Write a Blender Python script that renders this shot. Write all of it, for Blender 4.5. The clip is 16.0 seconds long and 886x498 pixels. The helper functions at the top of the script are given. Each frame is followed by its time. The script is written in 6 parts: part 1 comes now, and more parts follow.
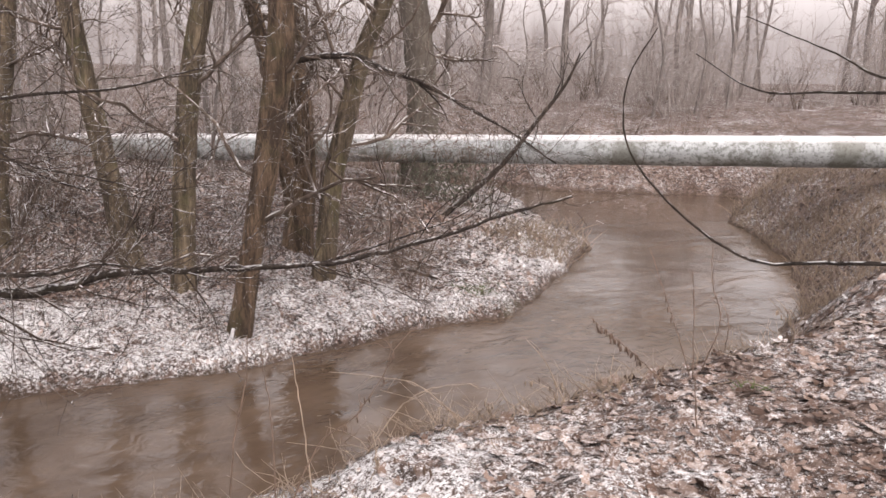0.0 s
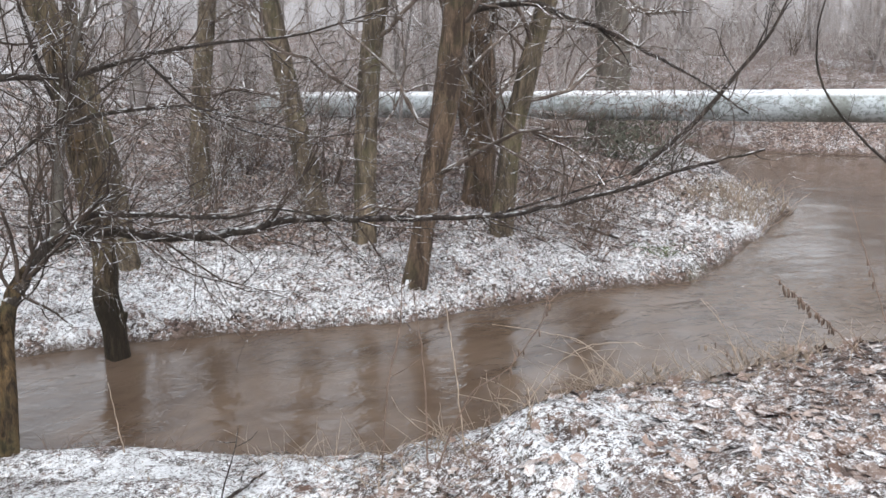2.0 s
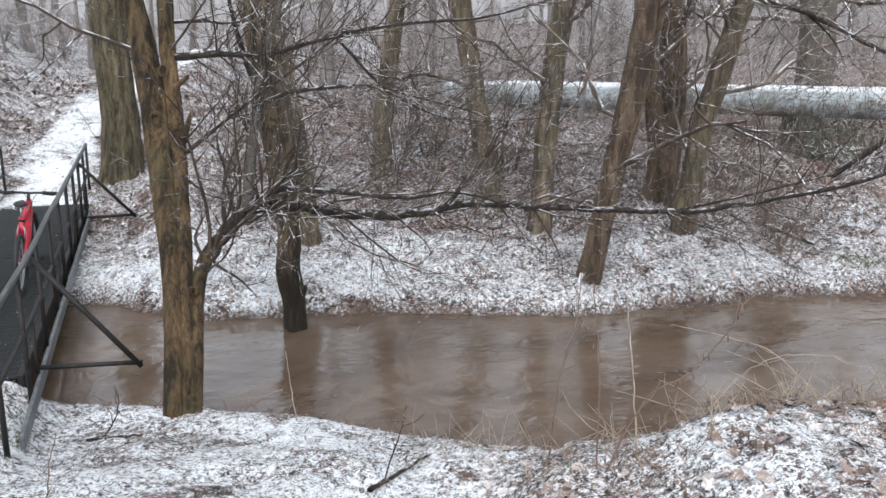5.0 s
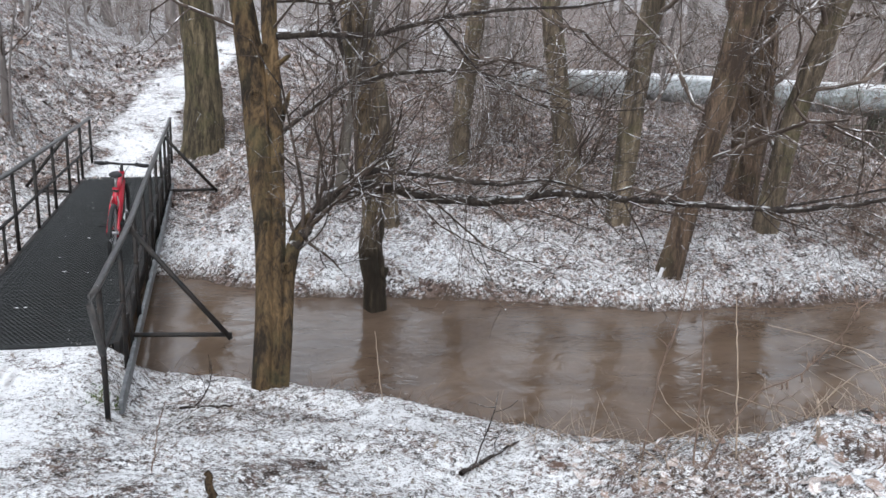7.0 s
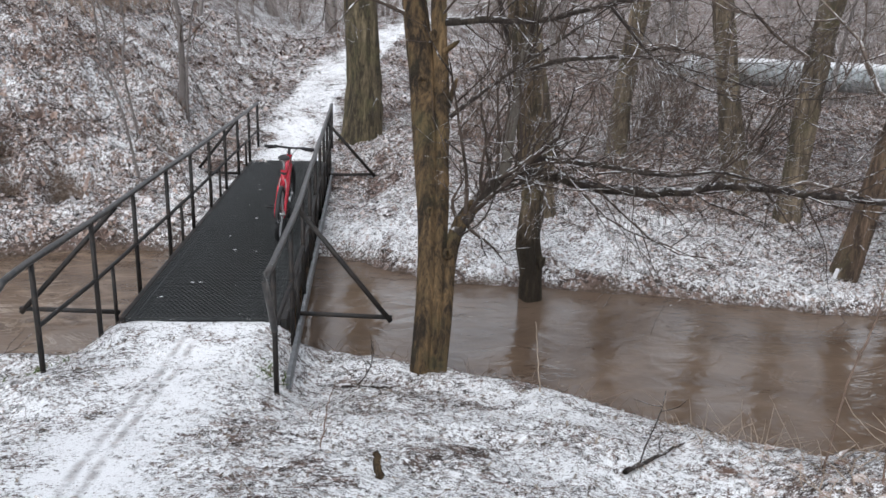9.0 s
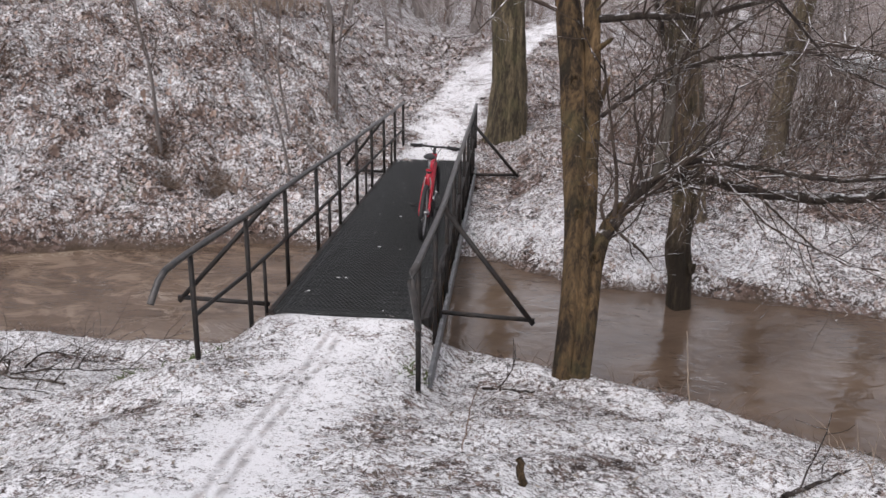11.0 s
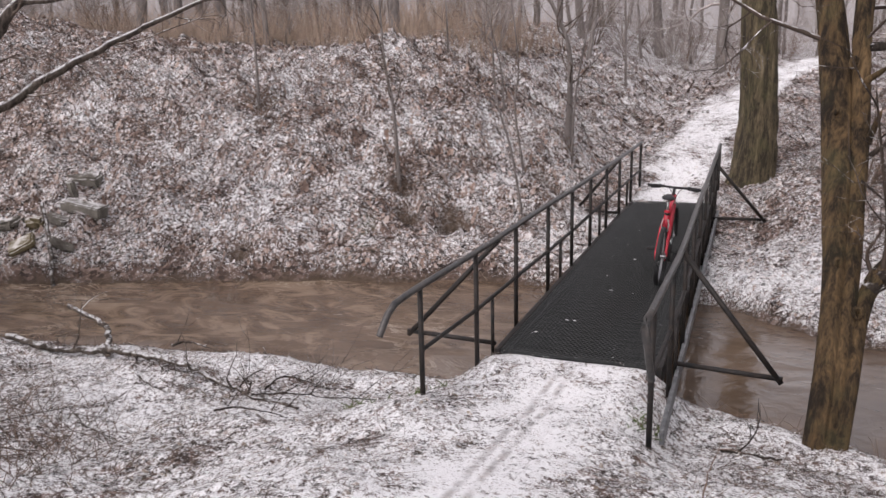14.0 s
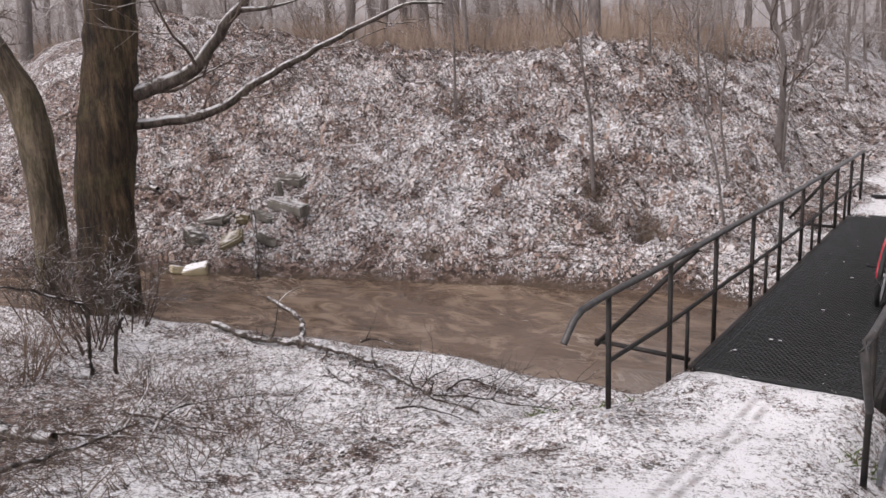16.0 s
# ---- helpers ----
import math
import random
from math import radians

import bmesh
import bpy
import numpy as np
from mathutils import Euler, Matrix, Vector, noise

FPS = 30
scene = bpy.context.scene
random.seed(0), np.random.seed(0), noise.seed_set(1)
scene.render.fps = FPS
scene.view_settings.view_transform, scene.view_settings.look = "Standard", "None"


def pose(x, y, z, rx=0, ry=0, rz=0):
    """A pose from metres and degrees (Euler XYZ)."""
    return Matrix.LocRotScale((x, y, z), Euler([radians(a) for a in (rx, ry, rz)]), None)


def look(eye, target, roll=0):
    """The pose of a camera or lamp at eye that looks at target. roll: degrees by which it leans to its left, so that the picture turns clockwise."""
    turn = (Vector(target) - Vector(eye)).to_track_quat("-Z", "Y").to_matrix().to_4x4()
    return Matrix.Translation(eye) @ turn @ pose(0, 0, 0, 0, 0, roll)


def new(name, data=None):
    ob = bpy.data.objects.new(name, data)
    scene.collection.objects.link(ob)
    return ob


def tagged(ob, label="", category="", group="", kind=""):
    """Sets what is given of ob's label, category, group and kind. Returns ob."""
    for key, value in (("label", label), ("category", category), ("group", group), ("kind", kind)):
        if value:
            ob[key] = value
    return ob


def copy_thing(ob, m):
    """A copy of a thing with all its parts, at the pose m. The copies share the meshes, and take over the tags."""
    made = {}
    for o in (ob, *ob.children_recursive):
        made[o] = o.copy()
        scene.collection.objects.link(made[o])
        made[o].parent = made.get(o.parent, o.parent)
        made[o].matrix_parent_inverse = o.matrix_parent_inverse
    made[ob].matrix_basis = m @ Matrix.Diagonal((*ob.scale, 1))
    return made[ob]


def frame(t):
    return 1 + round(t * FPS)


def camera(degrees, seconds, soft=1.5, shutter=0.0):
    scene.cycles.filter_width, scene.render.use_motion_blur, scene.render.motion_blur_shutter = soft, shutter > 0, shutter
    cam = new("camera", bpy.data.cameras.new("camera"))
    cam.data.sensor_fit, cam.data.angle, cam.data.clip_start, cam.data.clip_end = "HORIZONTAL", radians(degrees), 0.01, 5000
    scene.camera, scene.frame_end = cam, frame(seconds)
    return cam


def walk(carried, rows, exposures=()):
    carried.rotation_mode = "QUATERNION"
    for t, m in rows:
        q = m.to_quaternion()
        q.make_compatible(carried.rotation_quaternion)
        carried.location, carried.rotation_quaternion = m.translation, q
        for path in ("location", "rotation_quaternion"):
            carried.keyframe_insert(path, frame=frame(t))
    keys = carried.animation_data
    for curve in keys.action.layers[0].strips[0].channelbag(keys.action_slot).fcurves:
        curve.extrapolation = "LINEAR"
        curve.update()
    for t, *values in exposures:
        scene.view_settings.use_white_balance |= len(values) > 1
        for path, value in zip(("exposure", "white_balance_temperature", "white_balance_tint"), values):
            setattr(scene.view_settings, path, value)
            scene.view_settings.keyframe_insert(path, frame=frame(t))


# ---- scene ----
# ---- camera ----
# seconds, eye, yaw (left of +y), pitch, roll in degrees
ROWS = [
    (0, 0.016, -0.251, 3.047, -41.19, -12.05, 1.61),
    (0.5, 0.099, -0.247, 2.999, -36.84, -13.04, 1.02),
    (1, 0.183, -0.211, 2.959, -34.11, -14.11, 0.75),
    (1.5, 0.261, -0.198, 2.919, -30.19, -14.65, 0.31),
    (2, 0.308, -0.192, 2.893, -28.31, -14.6, 0.21),
    (2.5, 0.317, -0.183, 2.873, -25.89, -14.46, 0.04),
    (3, 0.327, -0.169, 2.851, -23.93, -14.37, -0.03),
    (3.5, 0.36, -0.16, 2.826, -21.72, -14.37, -0.49),
    (4, 0.349, -0.111, 2.836, -20.41, -14.74, -0.42),
    (4.2, 0.358, -0.086, 2.839, -19.33, -14.83, -0.52),
    (6.3, 0.125, 0.016, 2.786, -14.37, -15.97, 2.06),
    (6.5, 0.092, 0.03, 2.8, -13.86, -16.06, 1.79),
    (7, 0.019, 0.042, 2.815, -13.24, -16.24, 2.42),
    (7.5, -0.025, 0.061, 2.819, -11.29, -16.77, 2.72),
    (8, -0.04, 0.076, 2.817, -9.73, -16.95, 2.47),
    (8.5, -0.086, 0.099, 2.793, -6.91, -17.15, 2.17),
    (9, -0.142, 0.137, 2.782, -3.65, -17.27, 1.7),
    (9.5, -0.196, 0.18, 2.751, 0.14, -17.37, 1.02),
    (9.7, -0.199, 0.205, 2.748, 1.98, -17.46, 0.76),
    (11.8, -0.236, 0.273, 2.739, 7.99, -17.19, 0.19),
    (12, -0.241, 0.291, 2.731, 9.31, -17.2, -0.1),
    (12.5, -0.228, 0.312, 2.717, 11.53, -17.39, -0.5),
    (13, -0.241, 0.359, 2.697, 14.73, -16.84, -1.07),
    (13.5, -0.265, 0.412, 2.684, 17.96, -15.87, -1.11),
    (14, -0.269, 0.458, 2.672, 21.29, -14.55, -1.36),
    (14.5, -0.276, 0.492, 2.656, 23.38, -13.76, -1.63),
    (15, -0.294, 0.546, 2.623, 26.88, -13.35, -1.5),
    (15.5, -0.304, 0.606, 2.598, 30.64, -13.55, -1.55),
    (16, -0.32, 0.638, 2.581, 34.27, -13.55, -2.34),
]


def gaze(x, y, z, yaw, pitch, roll):
    a, b = radians(yaw), radians(pitch)
    ahead = Vector((-math.sin(a) * math.cos(b), math.cos(a) * math.cos(b), math.sin(b)))
    return look((x, y, z), Vector((x, y, z)) + 10 * ahead, roll)


cam = camera(53.84, 16.0, soft=1.5)
walk(cam, [(r[0], gaze(*r[1:])) for r in ROWS],
     exposures=[(0, 0.74, 7150, 20), (1.0, 0.81, 6850, 14), (1.5, 0.9, 6400, 11), (2.0, 0.88, 6250, 9), (4.2, 0.88, 6050, 7), (6.6, 0.76, 6120, 9), (7.4, 0.68, 6150, 9), (9.4, 0.56, 6220, 10), (12.0, 0.38, 6700, 19), (16, 0.48, 6750, 19)])

# ---- light ----
world = bpy.data.worlds.new("overcast")
scene.world = world
world.use_nodes = True
wn = world.node_tree
sky = wn.nodes.new("ShaderNodeTexSky")
sky.sky_type, sky.sun_disc, sky.sun_elevation, sky.sun_rotation = "NISHITA", False, radians(35), radians(200)
grey = wn.nodes.new("ShaderNodeHueSaturation")
grey.inputs["Saturation"].default_value = 0.2
wn.links.new(sky.outputs[0], grey.inputs["Color"])
wn.links.new(grey.outputs[0], wn.nodes["Background"].inputs["Color"])
wn.nodes["Background"].inputs["Strength"].default_value = 0.195
sun = new("sun", bpy.data.lights.new("sun", "SUN"))
sun.data.energy, sun.data.angle, sun.data.color = 1.1, radians(40), (1.0, 0.98, 0.95)
sun.matrix_world = look((0, 0, 30), (6, 16, 0))


# ---- materials ----
class Mat:
    """A small wrapper round a node material."""

    def __init__(self, name):
        self.m = bpy.data.materials.new(name)
        self.m.use_nodes = True
        self.nt = self.m.node_tree
        self.bsdf = self.nt.nodes["Principled BSDF"]
        self.geo = self.nt.nodes.new("ShaderNodeNewGeometry")
        self.tc = self.nt.nodes.new("ShaderNodeTexCoord")

    def put(self, socket, v):
        if hasattr(v, "is_linked"):
            self.nt.links.new(v, socket)
        elif isinstance(v, (tuple, list)) and len(v) == 3 and socket.type == "RGBA":
            socket.default_value = (*v, 1)
        else:
            socket.default_value = v

    def pos(self, sx=1, sy=1, sz=1, local=False):
        n = self.nt.nodes.new("ShaderNodeVectorMath")
        n.operation = "MULTIPLY"
        self.nt.links.new(self.tc.outputs["Object"] if local else self.geo.outputs["Position"], n.inputs[0])
        n.inputs[1].default_value = (sx, sy, sz)
        return n.outputs[0]

    def noise(self, scale, detail=4, rough=0.6, vec=None, warp=0.0):
        n = self.nt.nodes.new("ShaderNodeTexNoise")
        n.inputs["Scale"].default_value, n.inputs["Detail"].default_value = scale, detail
        n.inputs["Roughness"].default_value, n.inputs["Distortion"].default_value = rough, warp
        self.nt.links.new(vec or self.geo.outputs["Position"], n.inputs["Vector"])
        return n.outputs[0]

    def cells(self, scale, vec=None, rand=1.0, out="Color", feature="F1"):
        n = self.nt.nodes.new("ShaderNodeTexVoronoi")
        n.feature = feature
        n.inputs["Scale"].default_value, n.inputs["Randomness"].default_value = scale, rand
        self.nt.links.new(vec or self.geo.outputs["Position"], n.inputs["Vector"])
        return n.outputs[out]

    def ramp(self, fac, stops):
        n = self.nt.nodes.new("ShaderNodeValToRGB")
        e = n.color_ramp.elements
        while len(e) < len(stops):
            e.new(0.5)
        for el, (p, c) in zip(e, stops):
            el.position = p
            el.color = (*c, 1) if isinstance(c, (tuple, list)) else (c, c, c, 1)
        self.put(n.inputs[0], fac)
        return n.outputs[0]

    def mix(self, fac, a, b, mode="MIX"):
        n = self.nt.nodes.new("ShaderNodeMix")
        n.data_type, n.blend_type = "RGBA", mode
        self.put(n.inputs[0], fac)
        self.put(n.inputs[6], a)
        self.put(n.inputs[7], b)
        return n.outputs[2]

    def math(self, op, a, b=0.0, clamp=False):
        n = self.nt.nodes.new("ShaderNodeMath")
        n.operation, n.use_clamp = op, clamp
        self.put(n.inputs[0], a)
        self.put(n.inputs[1], b)
        return n.outputs[0]

    def map(self, v, a, b, c=0.0, d=1.0, smooth=True):
        n = self.nt.nodes.new("ShaderNodeMapRange")
        n.interpolation_type = "SMOOTHSTEP" if smooth else "LINEAR"
        for k, x in zip(("Value", "From Min", "From Max", "To Min", "To Max"), (v, a, b, c, d)):
            self.put(n.inputs[k], x)
        return n.outputs[0]

    def up(self):
        n = self.nt.nodes.new("ShaderNodeSeparateXYZ")
        self.nt.links.new(self.geo.outputs["Normal"], n.inputs[0])
        return n.outputs[2]

    def attr(self, name):
        n = self.nt.nodes.new("ShaderNodeAttribute")
        n.attribute_name = name
        return n.outputs["Fac"]

    def island(self):
        return self.geo.outputs["Random Per Island"]

    def chance(self):
        return self.nt.nodes.new("ShaderNodeObjectInfo").outputs["Random"]

    def bump(self, height, strength=0.5, distance=0.02):
        n = self.nt.nodes.new("ShaderNodeBump")
        n.inputs["Strength"].default_value, n.inputs["Distance"].default_value = strength, distance
        self.put(n.inputs["Height"], height)
        self.nt.links.new(n.outputs[0], self.bsdf.inputs["Normal"])

    def done(self, color, rough=0.8, metal=0.0, spec=0.5):
        for k, v in (("Base Color", color), ("Roughness", rough), ("Metallic", metal), ("Specular IOR Level", spec)):
            self.put(self.bsdf.inputs[k], v)
        return self.m


SNOW = (0.86, 0.86, 0.87)


def thin_snow(k):
    """Noise in 0..1 that decides where the thin snow has caught, the same on ground and leaves."""
    n1, n2, n3, big = k.noise(5.0, 6, 0.75), k.noise(26, 5, 0.8), k.noise(80, 3, 0.7), k.noise(0.9, 3)
    n = k.math("ADD", k.math("MULTIPLY", n1, 0.22), k.math("ADD", k.math("MULTIPLY", n2, 0.62), k.math("MULTIPLY", big, 0.2)))
    bare = k.map(k.noise(1.7, 6, 0.7, None, 0.6), 0.50, 0.70, 0, 0.09)
    n = k.math("SUBTRACT", k.math("ADD", n, 0.012), bare)
    return k.math("ADD", n, k.math("MULTIPLY", k.math("SUBTRACT", n3, 0.5), 0.39)), n2, n3


def make_ground():
    k = Mat("snowy_leaf_litter")
    leaf = k.cells(17, k.pos(1, 1, 1.4))
    c = k.ramp(leaf, [(0.0, (0.018, 0.012, 0.01)), (0.35, (0.06, 0.04, 0.032)), (0.65, (0.15, 0.10, 0.083)), (1.0, (0.34, 0.26, 0.225))])
    c = k.mix(k.map(k.noise(1.1, 3), 0.35, 0.65, 0, 0.6), c, k.mix(0.5, c, (0.07, 0.052, 0.045)))
    c = k.mix(k.map(k.noise(3.6, 5, 0.7), 0.52, 0.62, 0, 0.55), c, (0.045, 0.033, 0.027))
    c = k.mix(k.map(k.noise(0.8, 4), 0.62, 0.72, 0, 0.35), c, (0.10, 0.105, 0.05))
    c = k.mix(k.math("MULTIPLY", k.attr("mat"), 0.7), c, k.ramp(leaf, [(0.0, (0.06, 0.042, 0.034)), (0.5, (0.17, 0.12, 0.098)), (1.0, (0.36, 0.28, 0.24))]))
    n, n2, n3 = thin_snow(k)
    level = k.math("SUBTRACT", 1.0, k.attr("snow"))
    lo = k.math("ADD", k.math("MULTIPLY", level, 0.40), 0.345)
    snow = k.map(n, k.math("SUBTRACT", lo, 0.045), k.math("ADD", lo, 0.075))
    mud = k.attr("mud")
    c = k.mix(mud, c, (0.075, 0.052, 0.036))
    snow = k.math("MULTIPLY", snow, k.math("SUBTRACT", 1.0, mud))
    xyz = k.nt.nodes.new("ShaderNodeSeparateXYZ")
    k.nt.links.new(k.geo.outputs["Position"], xyz.inputs[0])
    across = k.math("SUBTRACT", k.math("ADD", xyz.outputs[0], 1.66), k.map(xyz.outputs[1], 5.2, 2.6, 0, 0.22))
    across = k.math("ADD", across, k.math("MULTIPLY", k.noise(0.7, 2), 0.16))
    rut = k.map(k.math("ABSOLUTE", k.math("SUBTRACT", k.math("ABSOLUTE", across), 0.05)), 0.004, 0.045, 0.56, 0)
    rut = k.math("MULTIPLY", rut, k.math("MULTIPLY", k.map(xyz.outputs[1], 7.0, 6.8), k.map(k.noise(5, 5, 0.7), 0.38, 0.62, 0.1, 1)))
    snow = k.math("MULTIPLY", snow, k.math("SUBTRACT", 1.0, rut))
    col = k.mix(snow, c, SNOW)
    rough = k.math("MULTIPLY", k.cells(17, out="Distance"), k.math("SUBTRACT", 1.0, snow))
    h = k.math("ADD", k.math("MULTIPLY", snow, 0.35), k.math("ADD", k.math("MULTIPLY", n2, 0.7), k.math("ADD", k.math("MULTIPLY", n3, 0.3), rough)))
    k.bump(h, 0.9, 0.03)
    return k.done(col, 0.85, spec=0.3)


def make_leaf(name, single=False, pale=False, dull=False):
    k = Mat(name)
    if single:
        c = k.ramp(k.chance(), [(0, (0.10, 0.062, 0.046)), (0.4, (0.19, 0.125, 0.094)), (0.8, (0.29, 0.205, 0.165)), (1, (0.42, 0.335, 0.29))])
    elif dull:
        c = k.ramp(k.island(), [(0, (0.03, 0.024, 0.019)), (0.4, (0.10, 0.08, 0.064)), (0.8, (0.19, 0.155, 0.125)), (1, (0.30, 0.25, 0.20))])
    elif pale:
        c = k.ramp(k.island(), [(0, (0.05, 0.032, 0.025)), (0.3, (0.16, 0.098, 0.072)), (0.65, (0.30, 0.215, 0.175)), (1, (0.47, 0.385, 0.34))])
        c = k.mix(k.map(k.noise(14, 4, 0.7), 0.5, 0.7, 0, 0.6), c, (0.13, 0.085, 0.065))
    else:
        c = k.ramp(k.island(), [(0, (0.04, 0.026, 0.02)), (0.3, (0.115, 0.073, 0.056)), (0.7, (0.22, 0.145, 0.112)), (1, (0.36, 0.265, 0.22))])
    c = k.mix(k.map(k.noise(1.7, 6, 0.7, None, 0.6), 0.52, 0.66, 0, 0.6), c, (0.06, 0.036, 0.028))
    # the same thin snow as on the ground, and some leaves hold more of it than others
    n, n2, n3 = thin_snow(k)
    level = k.math("SUBTRACT", 1.0, k.attr("snow")) if not single else 0.5
    lo = k.math("ADD", k.math("MULTIPLY", level, 0.40), 0.345)
    own = k.math("MULTIPLY", k.math("SUBTRACT", k.math("FRACT", k.math("MULTIPLY", k.chance() if single else k.island(), 7.31)), 0.5), 0.10)
    n = k.math("ADD", n, own)
    s = k.map(n, k.math("SUBTRACT", lo, 0.055), k.math("ADD", lo, 0.125), 0, 0.75 if pale else 0.85)
    s = k.math("MULTIPLY", s, k.map(k.math("ABSOLUTE", k.up()), 0.3, 0.8))
    k.bump(n2, 0.8, 0.012)
    return k.done(k.mix(s, c, SNOW), 0.7, spec=0.3)


def make_bark(name, dark, light, moss=0.0, snow=0.0, scale=1.0, flood=False):
    k = Mat(name)
    n = k.noise(30 * scale, 8, 0.75, k.pos(1, 1, 0.22), 0.8)
    b, big = k.noise(8.0 * scale, 6, 0.7, k.pos(1, 1, 0.2), 0.4), k.noise(1.6, 4, 0.6)
    c = k.ramp(k.math("ADD", k.math("MULTIPLY", n, 0.4), k.math("MULTIPLY", b, 0.6)), [(0.44, dark), (0.52, tuple(0.5 * (u + v) for u, v in zip(dark, light))), (0.61, light)])
    pale = tuple(min(1, 1.5 * v + 0.02) for v in light)
    c = k.mix(k.map(b, 0.55, 0.72, 0, 0.55), c, pale)
    c = k.mix(k.map(big, 0.45, 0.68, 0, 0.55), c, k.mix(0.6, c, dark))
    if moss:
        c = k.mix(k.map(k.noise(2.2, 5, 0.7), 0.48, 0.68, 0, moss), c, (0.105, 0.10, 0.045))
    if snow:
        s = k.math("MULTIPLY", k.map(k.up(), 0.5 - 0.3 * snow, 0.85 - 0.25 * snow), k.map(k.noise(7, 5, 0.75), 0.56 - 0.22 * snow, 0.68 - 0.22 * snow, 0, 0.9))
        c = k.mix(s, c, SNOW)
    if flood:
        # soaked by the last high water, with a ragged upper edge
        h = k.nt.nodes.new("ShaderNodeSeparateXYZ")
        k.nt.links.new(k.geo.outputs["Position"], h.inputs[0])
        ragged = k.math("ADD", h.outputs[2], k.math("MULTIPLY", k.noise(5, 4, 0.7, k.pos(1, 1, 0.4)), 0.7))
        c = k.mix(k.map(ragged, 0.5, 0.95, 0.7, 0), c, (0.018, 0.013, 0.009))
    k.bump(k.math("ADD", n, k.math("MULTIPLY", b, 1.2)), 1.0, 0.035)
    return k.done(c, 0.8, spec=0.3)


def make_twig(name, dark, light):
    k = Mat(name)
    c = k.ramp(k.noise(3, 3), [(0.3, dark), (0.7, light)])
    s = k.math("MULTIPLY", k.map(k.up(), 0.4, 0.8), k.map(k.noise(9, 4, 0.7), 0.47, 0.58, 0, 0.9))
    return k.done(k.mix(s, c, SNOW), 0.85, spec=0.2)


def make_water():
    k = Mat("muddy_water")
    k.bsdf.inputs["IOR"].default_value = 1.4
    swell, eddy = k.noise(0.8, 2, 0.5, k.pos(0.8, 1.3, 1), 0.8), k.noise(3.8, 3, 0.55, k.pos(0.8, 1.15, 1), 1.8)
    fine = k.noise(14, 3, 0.55, k.pos(0.8, 1.2, 1), 1.0)
    stir = k.map(k.noise(0.4, 3, 0.6), 0.42, 0.66, 0.35, 1.0)
    wave = k.math("ADD", k.math("MULTIPLY", swell, 1.0), k.math("MULTIPLY", stir, k.math("ADD", k.math("MULTIPLY", eddy, 0.40), k.math("MULTIPLY", fine, 0.10))))
    k.bump(wave, 0.42, 0.08)
    n = k.noise(0.6, 5, 0.6, k.pos(0.6, 1.3, 1), 1.4)
    c = k.ramp(n, [(0.3, (0.075, 0.05, 0.034)), (0.7, (0.15, 0.106, 0.076))])
    sx = k.nt.nodes.new("ShaderNodeSeparateXYZ")
    k.nt.links.new(k.geo.outputs["Position"], sx.inputs[0])
    rush = k.map(sx.outputs[0], -1.5, -4.5, 0.12, 1.0)
    # scum drawn out into curls, thickest above the bridge
    f = k.noise(1.3, 5, 0.65, k.pos(0.75, 1.5, 1), 2.2)
    foam = k.math("MULTIPLY", k.map(k.math("ABSOLUTE", k.math("SUBTRACT", f, 0.5)), 0.0, 0.03, 1, 0), k.map(k.noise(0.55, 3), 0.46, 0.62, 0, 0.75))
    soft = k.map(k.noise(1.6, 5, 0.65, k.pos(0.8, 1.3, 1), 1.8), 0.46, 0.68, 0, 0.6)
    specks = k.math("MULTIPLY", k.map(k.noise(9, 2, 0.5, k.pos(0.7, 1.5, 1), 0.6), 0.70, 0.75, 0, 0.6), k.map(k.noise(0.8, 2), 0.5, 0.65))
    c = k.mix(k.math("MULTIPLY", soft, rush), c, (0.30, 0.225, 0.165))
    c = k.mix(k.math("MULTIPLY", foam, rush), c, (0.46, 0.385, 0.31))
    c = k.mix(specks, c, (0.42, 0.37, 0.32))
    return k.done(c, 0.06, spec=0.55)


def make_steel(name, c1, c2, rough=0.55, metal=0.3, spec=0.5, bare=0.66):
    k = Mat(name)
    n = k.noise(14, 5, 0.7)
    s = k.math("MULTIPLY", k.map(k.up(), 0.7, 0.95), k.map(k.noise(22, 3), bare, bare + 0.08, 0, 0.5 if bare > 0.5 else 0.95))
    k.bump(k.noise(90, 3), 0.25, 0.003)
    return k.done(k.mix(s, k.ramp(n, [(0.35, c1), (0.7, c2)]), SNOW), rough, metal, spec)


def make_plain(name, c, rough=0.5, metal=0.0, spread=0.25, scale=20):
    k = Mat(name)
    n = k.noise(scale, 4, 0.65)
    d = tuple(v * (1 - spread) for v in c)
    k.bump(n, 0.15, 0.004)
    return k.done(k.ramp(n, [(0.3, d), (0.7, c)]), rough, metal)


def make_pipe():
    k = Mat("galvanised_pipe_cladding")
    n, fine = k.noise(2.2, 5, 0.65, k.pos(1, 1, 2.5)), k.noise(12, 5, 0.7)
    c = k.ramp(n, [(0.3, (0.34, 0.36, 0.36)), (0.6, (0.48, 0.51, 0.525)), (0.8, (0.58, 0.61, 0.62))])
    c = k.mix(k.map(fine, 0.45, 0.62, 0, 0.75), c, (0.12, 0.13, 0.11))
    c = k.mix(k.map(k.noise(0.9, 5, 0.7), 0.48, 0.62, 0, 0.75), c, (0.13, 0.13, 0.105))
    s = k.math("MULTIPLY", k.map(k.up(), 0.55, 0.85), k.map(fine, 0.3, 0.52, 0.1, 0.92))
    k.bump(k.noise(7, 4), 0.3, 0.02)
    return k.done(k.mix(s, c, SNOW), 0.5, 0.25)


